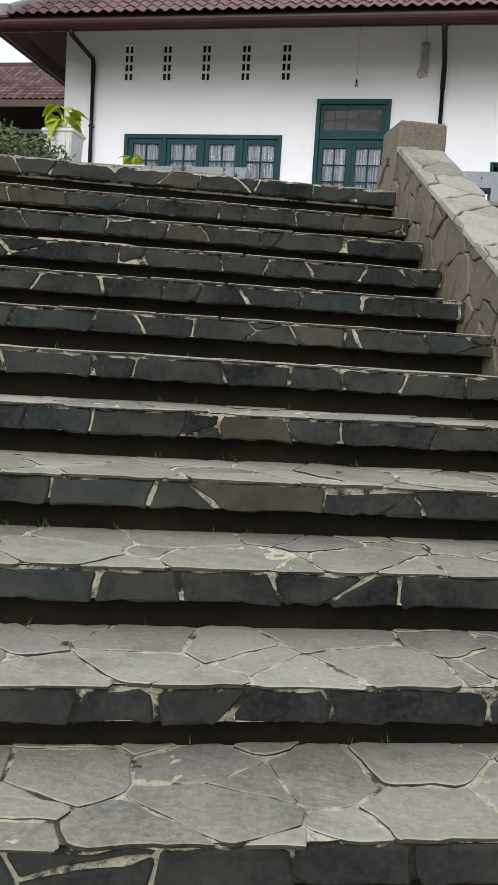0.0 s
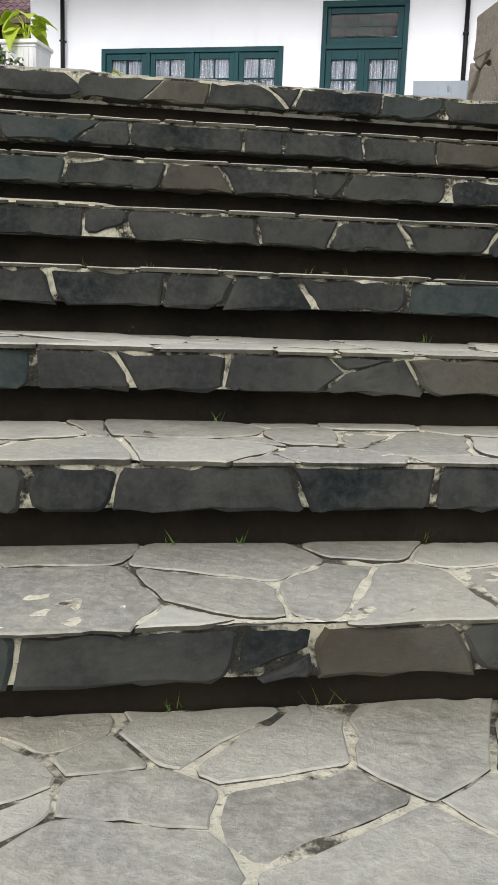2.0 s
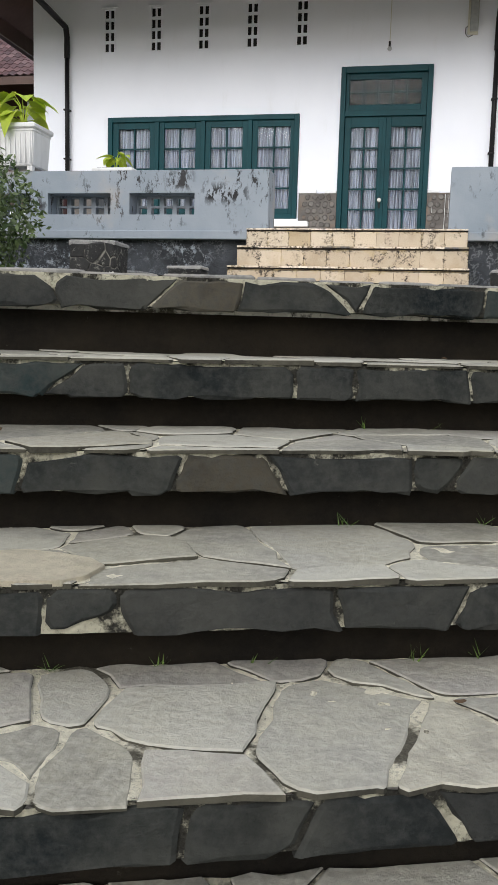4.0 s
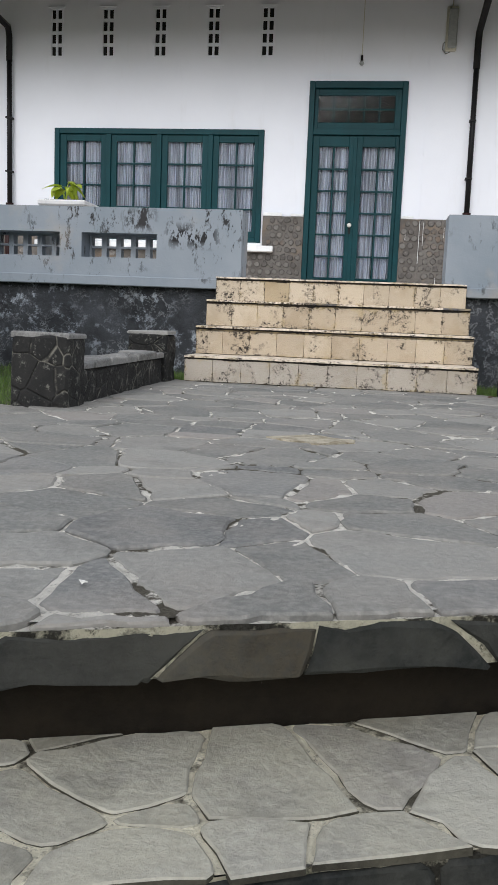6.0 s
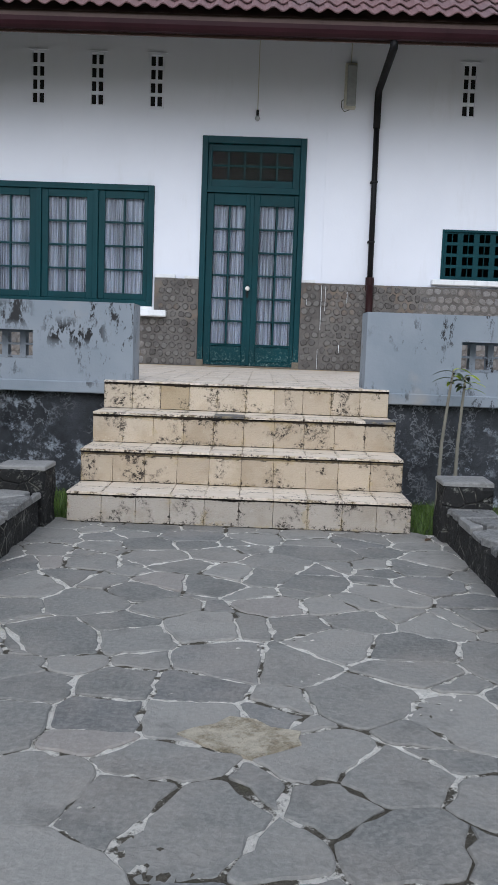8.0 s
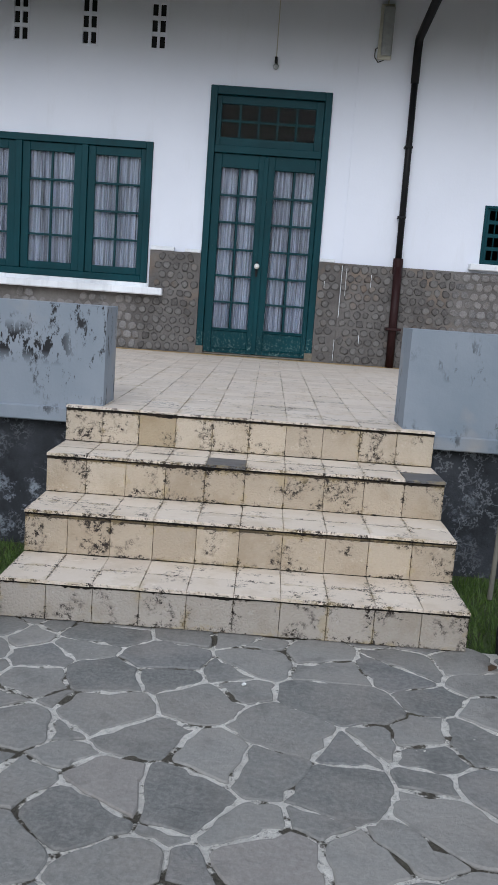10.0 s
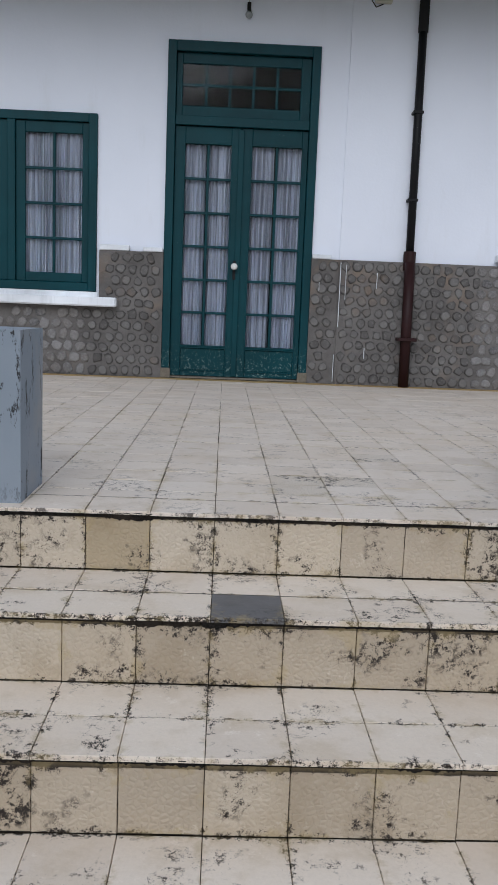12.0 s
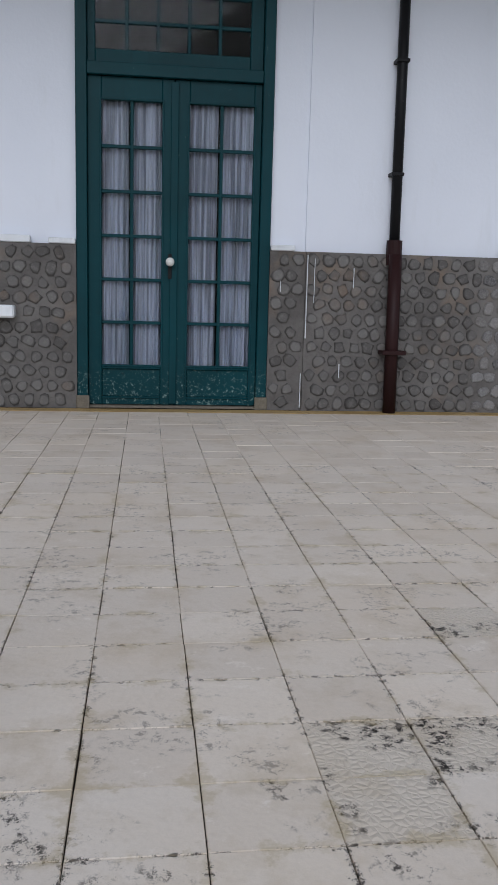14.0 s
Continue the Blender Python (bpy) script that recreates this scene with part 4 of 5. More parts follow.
            area = abs(sum(a[0] * b[1] - b[0] * a[1] for a, b in zip(clean, clean[1:] + clean[:1]))) / 2
            if area > 0.0015:
                out.append(clean)
    return out


def rough_sheet(name, a0, a1, b0, b1, cell, place, material, parent=None):
    """A finely uneven sheet of mortar; place(a, b) gives each point."""
    na, nb = max(2, int((a1 - a0) / cell)), max(2, int((b1 - b0) / cell))
    vs = [place(a0 + (a1 - a0) * i / na, b0 + (b1 - b0) * j / nb) for i in range(na + 1) for j in range(nb + 1)]
    w = nb + 1
    fs = [(i * w + j, (i + 1) * w + j, (i + 1) * w + j + 1, i * w + j + 1) for i in range(na) for j in range(nb)]
    me = bpy.data.meshes.new(name)
    me.from_pydata(vs, [], fs)
    me.materials.append(material)
    ob = new(name, me)
    ob.parent = parent
    return ob


def lumps(x, y, z=0.0):
    """Unevenness of trowelled mortar, about -1 to 1."""
    return noise.noise(Vector((x * 30, y * 30, z * 30))) + 0.6 * noise.noise(Vector((x * 75, y * 75, z * 75 + 5)))


def rect_region(x0, x1, y0, y1):
    return [(x0, 0, -1, 0), (x1, 0, 1, 0), (0, y0, 0, -1), (0, y1, 0, 1)]


def slab(poly, z, thick, tilt=0.003, chamfer=0.005, r=rnd, side=0):
    """A slab with worn edges; its top lies at z, a little out of level."""
    bm = bmesh.new()
    cx, cy = sum(p[0] for p in poly) / len(poly), sum(p[1] for p in poly) / len(poly)
    ax, ay, dz = r.uniform(-tilt, tilt) / 0.15, r.uniform(-tilt, tilt) / 0.15, r.uniform(-tilt, tilt)
    h = lambda x, y: z + dz + (x - cx) * ax + (y - cy) * ay
    lo = [bm.verts.new((x, y, z - thick)) for x, y in poly]
    mid = [bm.verts.new((x, y, h(x, y) - chamfer)) for x, y in poly]
    top = []
    for x, y in poly:
        d = math.hypot(x - cx, y - cy) or 1
        k = 1 - chamfer * 1.3 / d
        X, Y_ = cx + (x - cx) * k, cy + (y - cy) * k
        top.append(bm.verts.new((X, Y_, h(X, Y_))))
    n = len(poly)
    bm.faces.new(top)
    for i in range(n):
        j = (i + 1) % n
        bm.faces.new((mid[i], mid[j], top[j], top[i]))
        bm.faces.new((lo[i], lo[j], mid[j], mid[i])).material_index = side
    bmesh.ops.recalc_face_normals(bm, faces=bm.faces)
    return bm


def add_into(big, small):
    me = bpy.data.meshes.new("tmp")
    small.to_mesh(me)
    small.free()
    big.append((np.array([v.co[:] for v in me.vertices]), [tuple(p.vertices) for p in me.polygons], [p.material_index for p in me.polygons]))
    bpy.data.meshes.remove(me)


def stuff_mesh(name, big, material, parent=None, side=None):
    if not big:
        return None
    n, vs, fs, mi = 0, [], [], []
    for co, faces, index in big:
        mi += index
        vs.append(co)
        fs += [tuple(i + n for i in f) for f in faces]
        n += len(co)
    me = bpy.data.meshes.new(name)
    me.from_pydata(np.concatenate(vs).tolist(), [], fs)
    me.materials.append(material)
    if side:
        me.materials.append(side)
        me.polygons.foreach_set("material_index", mi)
    ob = new(name, me)
    ob.parent = parent
    return tagged(ob, "", "", "", "stuff")


def rough_box(x0, x1, y0, y1, z0, z1, cut=0.09, amp=0.02, seed=0.0, bevel=0.012):
    """A block of rough-hewn stone."""
    bm = boxes((x0, x1, y0, y1, z0, z1), bevel=bevel)
    n = [max(1, int(d / cut)) for d in (x1 - x0, y1 - y0, z1 - z0)]
    for ax, k, lo, d in ((0, n[0], x0, x1 - x0), (1, n[1], y0, y1 - y0), (2, n[2], z0, z1 - z0)):
        for i in range(1, k):
            no = [0, 0, 0]
            no[ax] = 1
            co = [0, 0, 0]
            co[ax] = lo + d * i / k
            bmesh.ops.bisect_plane(bm, geom=bm.verts[:] + bm.edges[:] + bm.faces[:], plane_co=co, plane_no=no)
    bm.normal_update()
    for v in bm.verts:
        p = v.co + Vector((seed, seed * 1.7, 0))
        v.co += Vector((noise.noise(p * 7), noise.noise(p * 7 + Vector((9, 0, 0))), 0.6 * noise.noise(p * 7 + Vector((0, 9, 0))))) * amp
    return bm


# ---- low stone walls beside the patio ----
def low_wall(x0, x1, label):
    t = thing("low_wall", label, "garden wall", (x0, 8.45, -0.02))
    def P(nm, bm, m):
        bm.transform(Matrix.Translation((-x0, -8.45, 0.02)))
        return part(nm, bm, m, t)
    P("end_post", rough_box(x0 - 0.01, x1 + 0.01, 8.45, 8.70, -0.03, 0.325, seed=x0), M_BLACK)
    P("end_post", rough_box(x0 - 0.01, x1 + 0.01, 10.35, 10.60, -0.03, 0.315, seed=x0 + 4), M_BLACK)
    P("wall_body", rough_box(x0 + 0.02, x1 - 0.015, 8.69, 10.36, -0.03, 0.165, cut=0.12, seed=x0 + 8), M_BLACK)
    for k, poly in enumerate(crazy(x0 + 0.01, x1, 8.71, 10.35, 0.27, 0.22, 0.02, rect_region(x0 + 0.01, x1 - 0.005, 8.71, 10.34), 40 + int(x0 * 10))):
        P("coping_stone", slab(poly, 0.20, 0.035, 0.008, 0.008), M_COPE)
    for y in (8.46, 10.36):
        P("cap_stone", slab([(x0 - 0.015, y), (x1 + 0.012, y), (x1 + 0.015, y + 0.235), (x0 - 0.012, y + 0.24)], 0.342, 0.025, 0.004, 0.008), M_COPE)
    return t


low_wall(-3.00, -2.745, "low blackened stone garden wall with taller end posts and slate coping")
low_wall(-0.50, -0.245, "low dark stone garden wall with slate coping beside the planted strip")

# ---- tiled steps ----
steps = thing("tiled_steps", "four cream tiled steps with cracked mouldy tiles and embossed risers", "steps", (0, 0, 0))
step_body = []
PIECES = []
for k in range(4):
    y, z = STEP_Y[k], STEP_Z[k]
    zb = STEP_Z[k - 1] if k else 0.0
    yb = STEP_Y[k + 1] if k < 3 else 11.76
    st = part("step", boxes((STEP_X0 + 0.008, STEP_X1 - 0.008, y + 0.022, yb + 0.02, -0.02 if k == 0 else zb - 0.05, z - 0.012)), M_JOINT, steps)
    PIECES.append((st, k, y, z, zb, yb))

# ---- stone stair ----
stair = thing("stone_stair", "", "", (0, 0, 0), kind="structure")
cores = []
for k in range(len(NV)):
    v, z = NV[k], NZ[k]
    vn = NV[k + 1] if k + 1 < len(NV) else v + 0.3
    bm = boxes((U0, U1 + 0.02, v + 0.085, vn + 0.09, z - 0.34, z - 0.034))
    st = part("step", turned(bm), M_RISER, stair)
    part("mortar_bed", turned(boxes((U0, U1 + 0.005, v + 0.014, vn + 0.086, z - 0.033, z - 0.011))), M_MORTAR, st)
    cores.append((st, v, vn, z, k))

# ---- side wall of the stair ----
side = thing("stair_side_wall", "sloping wall clad in brown irregular stone slabs with a block at its head", "stair wall")
prof = [(NV[0] - 0.5, -3.0), (6.45, -3.0), (6.45, 0.24), (6.09, 0.24), (NV[0] - 0.5, 0.24 + 0.55 * (NV[0] - 0.5 - 6.09))]
bm = bmesh.new()
a = [bm.verts.new((U1 + 0.02, v, z)) for v, z in prof]
b = [bm.verts.new((U1 + 0.27, v, z)) for v, z in prof]
bm.faces.new(a)
bm.faces.new(b[::-1])
for i in range(5):
    j = (i + 1) % 5
    bm.faces.new((a[j], a[i], b[i], b[j]))
part("core", turned(bm), M_MORTAR_D, side)
part("head_block", turned(rough_box(U1 + 0.005, U1 + 0.30, 6.10, 6.44, 0.23, 0.425, seed=3.0, amp=0.008)), M_SIDE, side)
SLOPE = math.atan(0.55)
reg = [(0, 0.0, 1, 0)]
reg = [(6.45, 0, 1, 0), (NV[0] - 0.4, 0, -1, 0), (6.09, 0.235, -math.sin(SLOPE), math.cos(SLOPE)), (0, 0.24, 0, 1), (6.09, -0.66, math.sin(SLOPE), -math.cos(SLOPE))]
side_slabs = crazy(NV[0] - 0.4, 6.45, -3.3, 0.3, 0.135, 0.20, 0.007, reg, 91, jit=0.46, vary=0.3, spread=(0.3, 1.6))
for poly in side_slabs:
    bm = slab(poly, 0.0, 0.03, 0.007, 0.005)
    bm.transform(Matrix(((0, 0, -1, U1 + 0.002), (1, 0, 0, 0), (0, 1, 0, 0), (0, 0, 0, 1))))
    part("cladding_slab", turned(bm), M_SIDE, side)
L = (6.09 - NV[0] + 0.5) / math.cos(SLOPE)
for poly in crazy(0, L, 0, 0.28, 0.17, 0.2, 0.007, rect_region(0, L - 0.01, 0, 0.285), 17):
    bm = slab(poly, 0.03, 0.03, 0.004, 0.006)
    m = Matrix.Translation((U1 - 0.005, 6.09, 0.24)) @ Matrix.Rotation(radians(-90), 4, "Z") @ Matrix.Rotation(SLOPE, 4, "Y")
    bm.transform(m)
    part("coping_slab", turned(bm), M_TREAD, side)


# ---- planters and plants ----
def leaf_bm(length, width, droop, heart=False):
    bm = bmesh.new()
    n = 6
    rows = []
    for i in range(n + 1):
        t = i / n
        w = width * (math.sin(math.pi * min(1, t * 0.9 + (0.28 if heart else 0.08))) ** 0.8) * (1 if t < 0.98 else 0.1)
        y, z = length * t, -droop * t * t * length
        rows.append([bm.verts.new((-w, y, z + w * 0.25)), bm.verts.new((0, y, z)), bm.verts.new((w, y, z + w * 0.25))])
    for a, b in zip(rows, rows[1:]):
        for k in (0, 1):
            bm.faces.new((a[k], a[k + 1], b[k + 1], b[k]))
    bmesh.ops.solidify(bm, geom=bm.faces[:], thickness=0.0015)
    return bm


def leafy(t, n, r0, length, width, z0, z1, mat, seed, heart=True):
    r = random.Random(seed)
    for i in range(n):
        a = i * 2.4 + r.uniform(-0.4, 0.4)
        h = r.uniform(z0, z1)
        tip = Vector((math.cos(a) * r0 * r.uniform(0.5, 1.2), math.sin(a) * r0 * r.uniform(0.5, 1.2), h))
        part("stem", tube(bmesh.new(), [Vector((0, 0, 0)), Vector((tip.x * 0.4, tip.y * 0.4, h * 0.75)), tip], 0.006, 6, 0.003), mat, t)
        bm = leaf_bm(length * r.uniform(0.75, 1.15), width * r.uniform(0.8, 1.1), r.uniform(0.4, 1.3), heart)
        bm.transform(Matrix.Translation(tip) @ Matrix.Rotation(a - math.pi / 2, 4, "Z") @ Matrix.Rotation(r.uniform(-0.5, 0.3), 4, "X"))
        part("leaf", bm, mat, t)


def planter(x, y, z, w, h, label):
    t = thing("planter", label, "planter", (x, y, z))
    bm = bmesh.new()
    a, b = w * 0.40, w * 0.45
    lo = [bm.verts.new((sx * a, sy * a, 0.05)) for sx, sy in ((-1, -1), (1, -1), (1, 1), (-1, 1))]
    hi = [bm.verts.new((sx * b, sy * b, h - 0.05)) for sx, sy in ((-1, -1), (1, -1), (1, 1), (-1, 1))]
    bm.faces.new(lo[::-1])
    bm.faces.new(hi)
    for i in range(4):
        bm.faces.new((lo[i], lo[(i + 1) % 4], hi[(i + 1) % 4], hi[i]))
    bmesh.ops.bevel(bm, geom=bm.edges[:], offset=0.01, segments=2, affect="EDGES")
    part("body", bm, M_PLANTER, t)
    for i in range(7):
        xx = -w * 0.36 + i * w * 0.12
        part("rib", boxes((xx - 0.008, xx + 0.008, -w * 0.455, -w * 0.425, 0.08, h - 0.07), bevel=0.004), M_PLANTER, t)
    part("rim", boxes((-w / 2, w / 2, -w / 2, w / 2, h - 0.06, h - 0.01), (-w * 0.46, w * 0.46, -w * 0.46, w * 0.46, h - 0.095, h - 0.061), bevel=0.012), M_PLANTER, t)
    part("soil", boxes((-w * 0.4, w * 0.4, -w * 0.4, w * 0.4, h - 0.0098, h - 0.002), bevel=0.001), M_SOIL, t)
    for sx in (-1, 1):
        for sy in (-1, 1):
            part("foot", boxes((sx * a * 0.8 - 0.03, sx * a * 0.8 + 0.03, sy * a * 0.8 - 0.03, sy * a * 0.8 + 0.03, 0, 0.055), bevel=0.005), M_PLANTER, t)
    return t


planter(-4.98, 11.86, PAR_Z, 0.44, 0.46, "white stained square planter on the grey parapet")
p = thing("potted_plant", "lime green broad-leaved plant growing in the white planter", "plant", (-4.98, 11.86, PAR_Z + 0.44))
leafy(p, 15, 0.14, 0.25, 0.115, 0.08, 0.30, M_LEAF_Y, 5)
planter(-4.16, 12.35, T, 0.44, 0.66, "white square planter standing behind the grey parapet")
p = thing("potted_plant", "small lime green broad-leaved plant in the white planter behind the parapet", "plant", (-4.2, 12.35, T + 0.64))
leafy(p, 9, 0.07, 0.17, 0.06, 0.06, 0.20, M_LEAF_Y, 8)

tall = thing("tall_plant", "two bare grey stems with few green leaves by the terrace wall", "plant", (-0.30, 11.38, -0.04))
for (x, y, lean, h) in ((-0.03, 0.0, 0.06, 0.98), (0.09, 0.03, 0.03, 0.94)):
    top = Vector((x + lean, y, h))
    part("stem", tube(bmesh.new(), [Vector((x, y, 0)), Vector((x + lean * 0.2, y + 0.01, h * 0.5)), Vector((x + lean * 0.7, y, h * 0.85)), top], 0.014, 8, 0.007), M_BARK, tall)
    for i in range(7):
        a = i * 2.3 + x * 40
        bm = leaf_bm(0.12, 0.02, 0.8)
        bm.transform(Matrix.Translation(top - Vector((0, 0, 0.03 * i * 0.5))) @ Matrix.Rotation(a, 4, "Z") @ Matrix.Rotation(0.5, 4, "X"))
        part("leaf", bm, M_LEAF_G if i % 3 else M_LEAF_Y, tall)


def leaf_cloud(name, centre, radii, n, size, mat, seed, parent):
    r = np.random.default_rng(seed)
    d = r.normal(size=(n, 3))
    d /= np.linalg.norm(d, axis=1)[:, None]
    rad = 1 - np.abs(r.normal(0, 0.22, n))
    lump = np.array([1 + 0.22 * noise.noise(Vector(q) * 2.7 + Vector((seed, 0, 0))) + 0.12 * noise.noise(Vector(q) * 7) for q in d])
    c = np.array(centre) + d * np.array(radii) * (rad * lump)[:, None]
    u = r.normal(size=(n, 3))
    u /= np.linalg.norm(u, axis=1)[:, None]
    w = np.cross(u, d + r.normal(0, 0.4, (n, 3)))
    w /= np.linalg.norm(w, axis=1)[:, None]
    s = size * r.uniform(0.6, 1.3, (n, 1))
    vs = np.stack([c - u * s, c + w * s * 0.45, c + u * s, c - w * s * 0.45], 1).reshape(-1, 3)
    me = bpy.data.meshes.new(name)
    me.from_pydata(vs.tolist(), [], [tuple(range(4 * i, 4 * i + 4)) for i in range(n)])
    me.materials.append(mat)
    ob = new(name, me)
    ob.parent = parent
    return ob


def bush(x, y, z, rad, h, n, seed, label):
    t = thing("bush", label, "bush", (x, y, z))
    r = random.Random(seed)
    for i in range(9):
        a = i * 2.4
        part("branch", tube(bmesh.new(), [(0, 0, 0), (math.cos(a) * rad * 0.3, math.sin(a) * rad * 0.3, h * 0.45), (math.cos(a) * rad * 0.75, math.sin(a) * rad * 0.75, h * r.uniform(0.6, 0.9))], 0.022, 6, 0.005), M_BARK, t)
    leaf_cloud("crown", (0, 0, h * 0.52), (rad, rad, h * 0.5), n, 0.03, M_LEAF_G, seed, t)
    return t


bush(-4.68, 9.5, -0.05, 0.9, 1.26, 10000, 3, "rounded small-leaved green bush on the grass beside the patio")
bush(-5.65, 9.7, -0.05, 1.0, 1.62, 10000, 4, "taller rounded small-leaved green bush near the terrace")
bush(1.2, 9.6, -0.05, 0.6, 0.55, 4000, 6, "low green bush on the grass strip by the terrace wall")


def grass(name, x0, x1, y0, y1, n, seed, hmax=0.06):
    r = np.random.default_rng(seed)
    x, y, a = r.uniform(x0, x1, n), r.uniform(y0, y1, n), r.uniform(0, 6.28, n)
    h, w = r.uniform(0.3, 1, n) * hmax, 0.0025
    lx, ly = r.normal(0, 0.018, n), r.normal(0, 0.018, n)
    b0 = np.stack([x - np.cos(a) * w, y - np.sin(a) * w, np.full(n, -0.047)], 1)
    b1 = np.stack([x + np.cos(a) * w, y + np.sin(a) * w, np.full(n, -0.047)], 1)
    tp = np.stack([x + lx, y + ly, -0.045 + h], 1)
    me = bpy.data.meshes.new(name)
    me.from_pydata(np.stack([b0, b1, tp], 1).reshape(-1, 3).tolist(), [], [(3 * i, 3 * i + 1, 3 * i + 2) for i in range(n)])
    me.materials.append(M_GRASS)
    return tagged(new(name, me), "short green grass in the strip by the terrace wall", "grass", "", "stuff")


# ---- lamp, bulb ----
lamp = thing("wall_lamp", "cream and grey fluorescent lamp box on the white wall", "wall lamp", (-0.56, WALL_Y - 0.022, 4.10))
part("housing", boxes((-0.075, 0.075, -0.05, 0, 0.0, 0.56), bevel=0.008), M_LAMPBODY, lamp)
part("diffuser", boxes((-0.045, 0.072, -0.085, -0.051, 0.03, 0.53), bevel=0.012), M_DIFF, lamp)
part("cable", tube(bmesh.new(), [(-0.07, -0.02, 0.12), (-0.10, -0.015, 0.10), (-0.10, -0.012, 0.02), (-0.06, -0.012, -0.03), (0.0, -0.02, -0.005)], 0.005, 6), M_PIPE, lamp)
part("conduit", tube(bmesh.new(), [(0.0, -0.012, 0.56), (0.0, -0.012, 0.95)], 0.006, 6), M_LAMPBODY, lamp)
bulb = thing("hanging_bulb", "small bare bulb on a thin cord above the door", "lamp", (-1.725, WALL_Y - 0.05, 3.95))
part("cord", tube(bmesh.new(), [(0, 0.03, 1.0), (0, 0.03, 0.2), (0, 0, 0.09)], 0.005, 6), M_LAMPBODY, bulb)
part("socket", tube(bmesh.new(), [(0, 0, 0.035), (0, 0, 0.10)], 0.017, 10), M_PIPE, bulb)
bm = bmesh.new()
bmesh.ops.create_uvsphere(bm, u_segments=12, v_segments=8, radius=0.032)
part("globe", bm, M_DIFF, bulb, smooth=True)

# ---- pieces: roof tiles, plinth stones, floor and step tiles, slabs ----
for m in ROOF_NEAR[:300]:
    ob = new("roof_tile", TILE_ME)
    ob.parent, ob.matrix_basis = roof, m
if ROOF_NEAR[300:]:
    join_copies("roof_tiles", TILE_ME, ROOF_NEAR[300:], M_ROOF, roof)


def pebble(r, seed):
    rr = random.Random(seed)
    bm = bmesh.new()
    rad = [r * rr.uniform(0.70, 1.18) for _ in range(9)]
    lo = [bm.verts.new((math.cos(i * 0.698) * q, 0, math.sin(i * 0.698) * q)) for i, q in enumerate(rad)]
    mid = [bm.verts.new((math.cos(i * 0.698) * q * 0.96, -0.008, math.sin(i * 0.698) * q * 0.96)) for i, q in enumerate(rad)]
    top = [bm.verts.new((math.cos(i * 0.698) * q * 0.72, -0.012, math.sin(i * 0.698) * q * 0.72)) for i, q in enumerate(rad)]
    bm.faces.new(top)
    for a, b in ((lo, mid), (mid, top)):
        for i in range(9):
            bm.faces.new((a[i], a[(i + 1) % 9], b[(i + 1) % 9], b[i]))
    bmesh.ops.recalc_face_normals(bm, faces=bm.faces)
    return bm


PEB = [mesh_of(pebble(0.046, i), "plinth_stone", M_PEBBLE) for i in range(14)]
near, far = [], []
for j in range(11):
    for i in range(95):
        x = -6.9 + i * 0.104 + (0.052 if j % 2 else 0) + rnd.uniform(-0.007, 0.007)
        z = T + 0.055 + j * 0.101 + rnd.uniform(-0.006, 0.006)
        if -2.46 < x < -1.03 or (x < -2.95 and z > 1.34) or x > 1.6 or (x < -2.42 and x > -2.95 and 1.36 < z < 1.52 and x < -2.78) or -0.87 < x < -0.78:
            continue
        y = WALL_Y - (0.0715 if x > -0.82 else 0.0495)
        m = Matrix.Translation((x, y, z)) @ Matrix.Rotation(rnd.uniform(0, 6.28), 4, "Y") @ Matrix.Diagonal((rnd.uniform(0.92, 1.16), 1, rnd.uniform(0.90, 1.14), 1))
        (near if -3.1 < x < 0.45 and len(near) < 298 else far).append(m)
for m in near:
    ob = new("plinth_stone", PEB[rnd.randrange(14)])
    ob.parent, ob.matrix_basis = plinth, m
join_copies("plinth_stones", PEB[0], far, M_PEBBLE_I, plinth)


def tile_me(w, d, t, material, name="tile"):
    bm = bmesh.new()
    c = 0.0012
    g = 0.0008
    box(bm, g, w - g, g, d - g, -t, -0.002)
    top = [bm.verts.new(p) for p in ((g + c, g + c, 0), (w - g - c, g + c, 0), (w - g - c, d - g - c, 0), (g + c, d - g - c, 0))]
    bm.faces.ensure_lookup_table()
    hi = bm.faces[1]
    ring = list(hi.verts)
    bm.faces.remove(hi)
    bm.faces.new(top)
    for i in range(4):
        bm.faces.new((ring[i], ring[(i + 1) % 4], top[(i + 1) % 4], top[i]))
    return mesh_of(bm, name, material)


ROWS_Y = [11.642, 11.84, 11.958, 12.133] + [12.323 + 0.1915 * i for i in range(24)]
TM = {}
for d in (0.198, 0.118, 0.175, 0.19, 0.1915):
    TM[d] = tile_me(0.2, d, 0.012, M_TILE if d > 0.18 else mat_tile("cream_floor_tile_cut", (0.69, 0.61, 0.525), (0.75, 0.67, 0.58), dirt=0.9, size=(0.2, d), grime=0.8))
TMH = {d: tile_me(0.2, d, 0.012, M_TEMB) for d in (0.175, 0.19, 0.1915)}
floor = structure(part("terrace_floor", boxes(*[(FX[0] - 1 + 0.2 * i + 0.001, FX[0] - 0.8 + 0.2 * i - 0.001, 16.738, 16.893, T - 0.013, T + 0.001) for i in range(76)]), M_TBORDER), "cream square cement tile floor with stained joints")
near, far = [], []
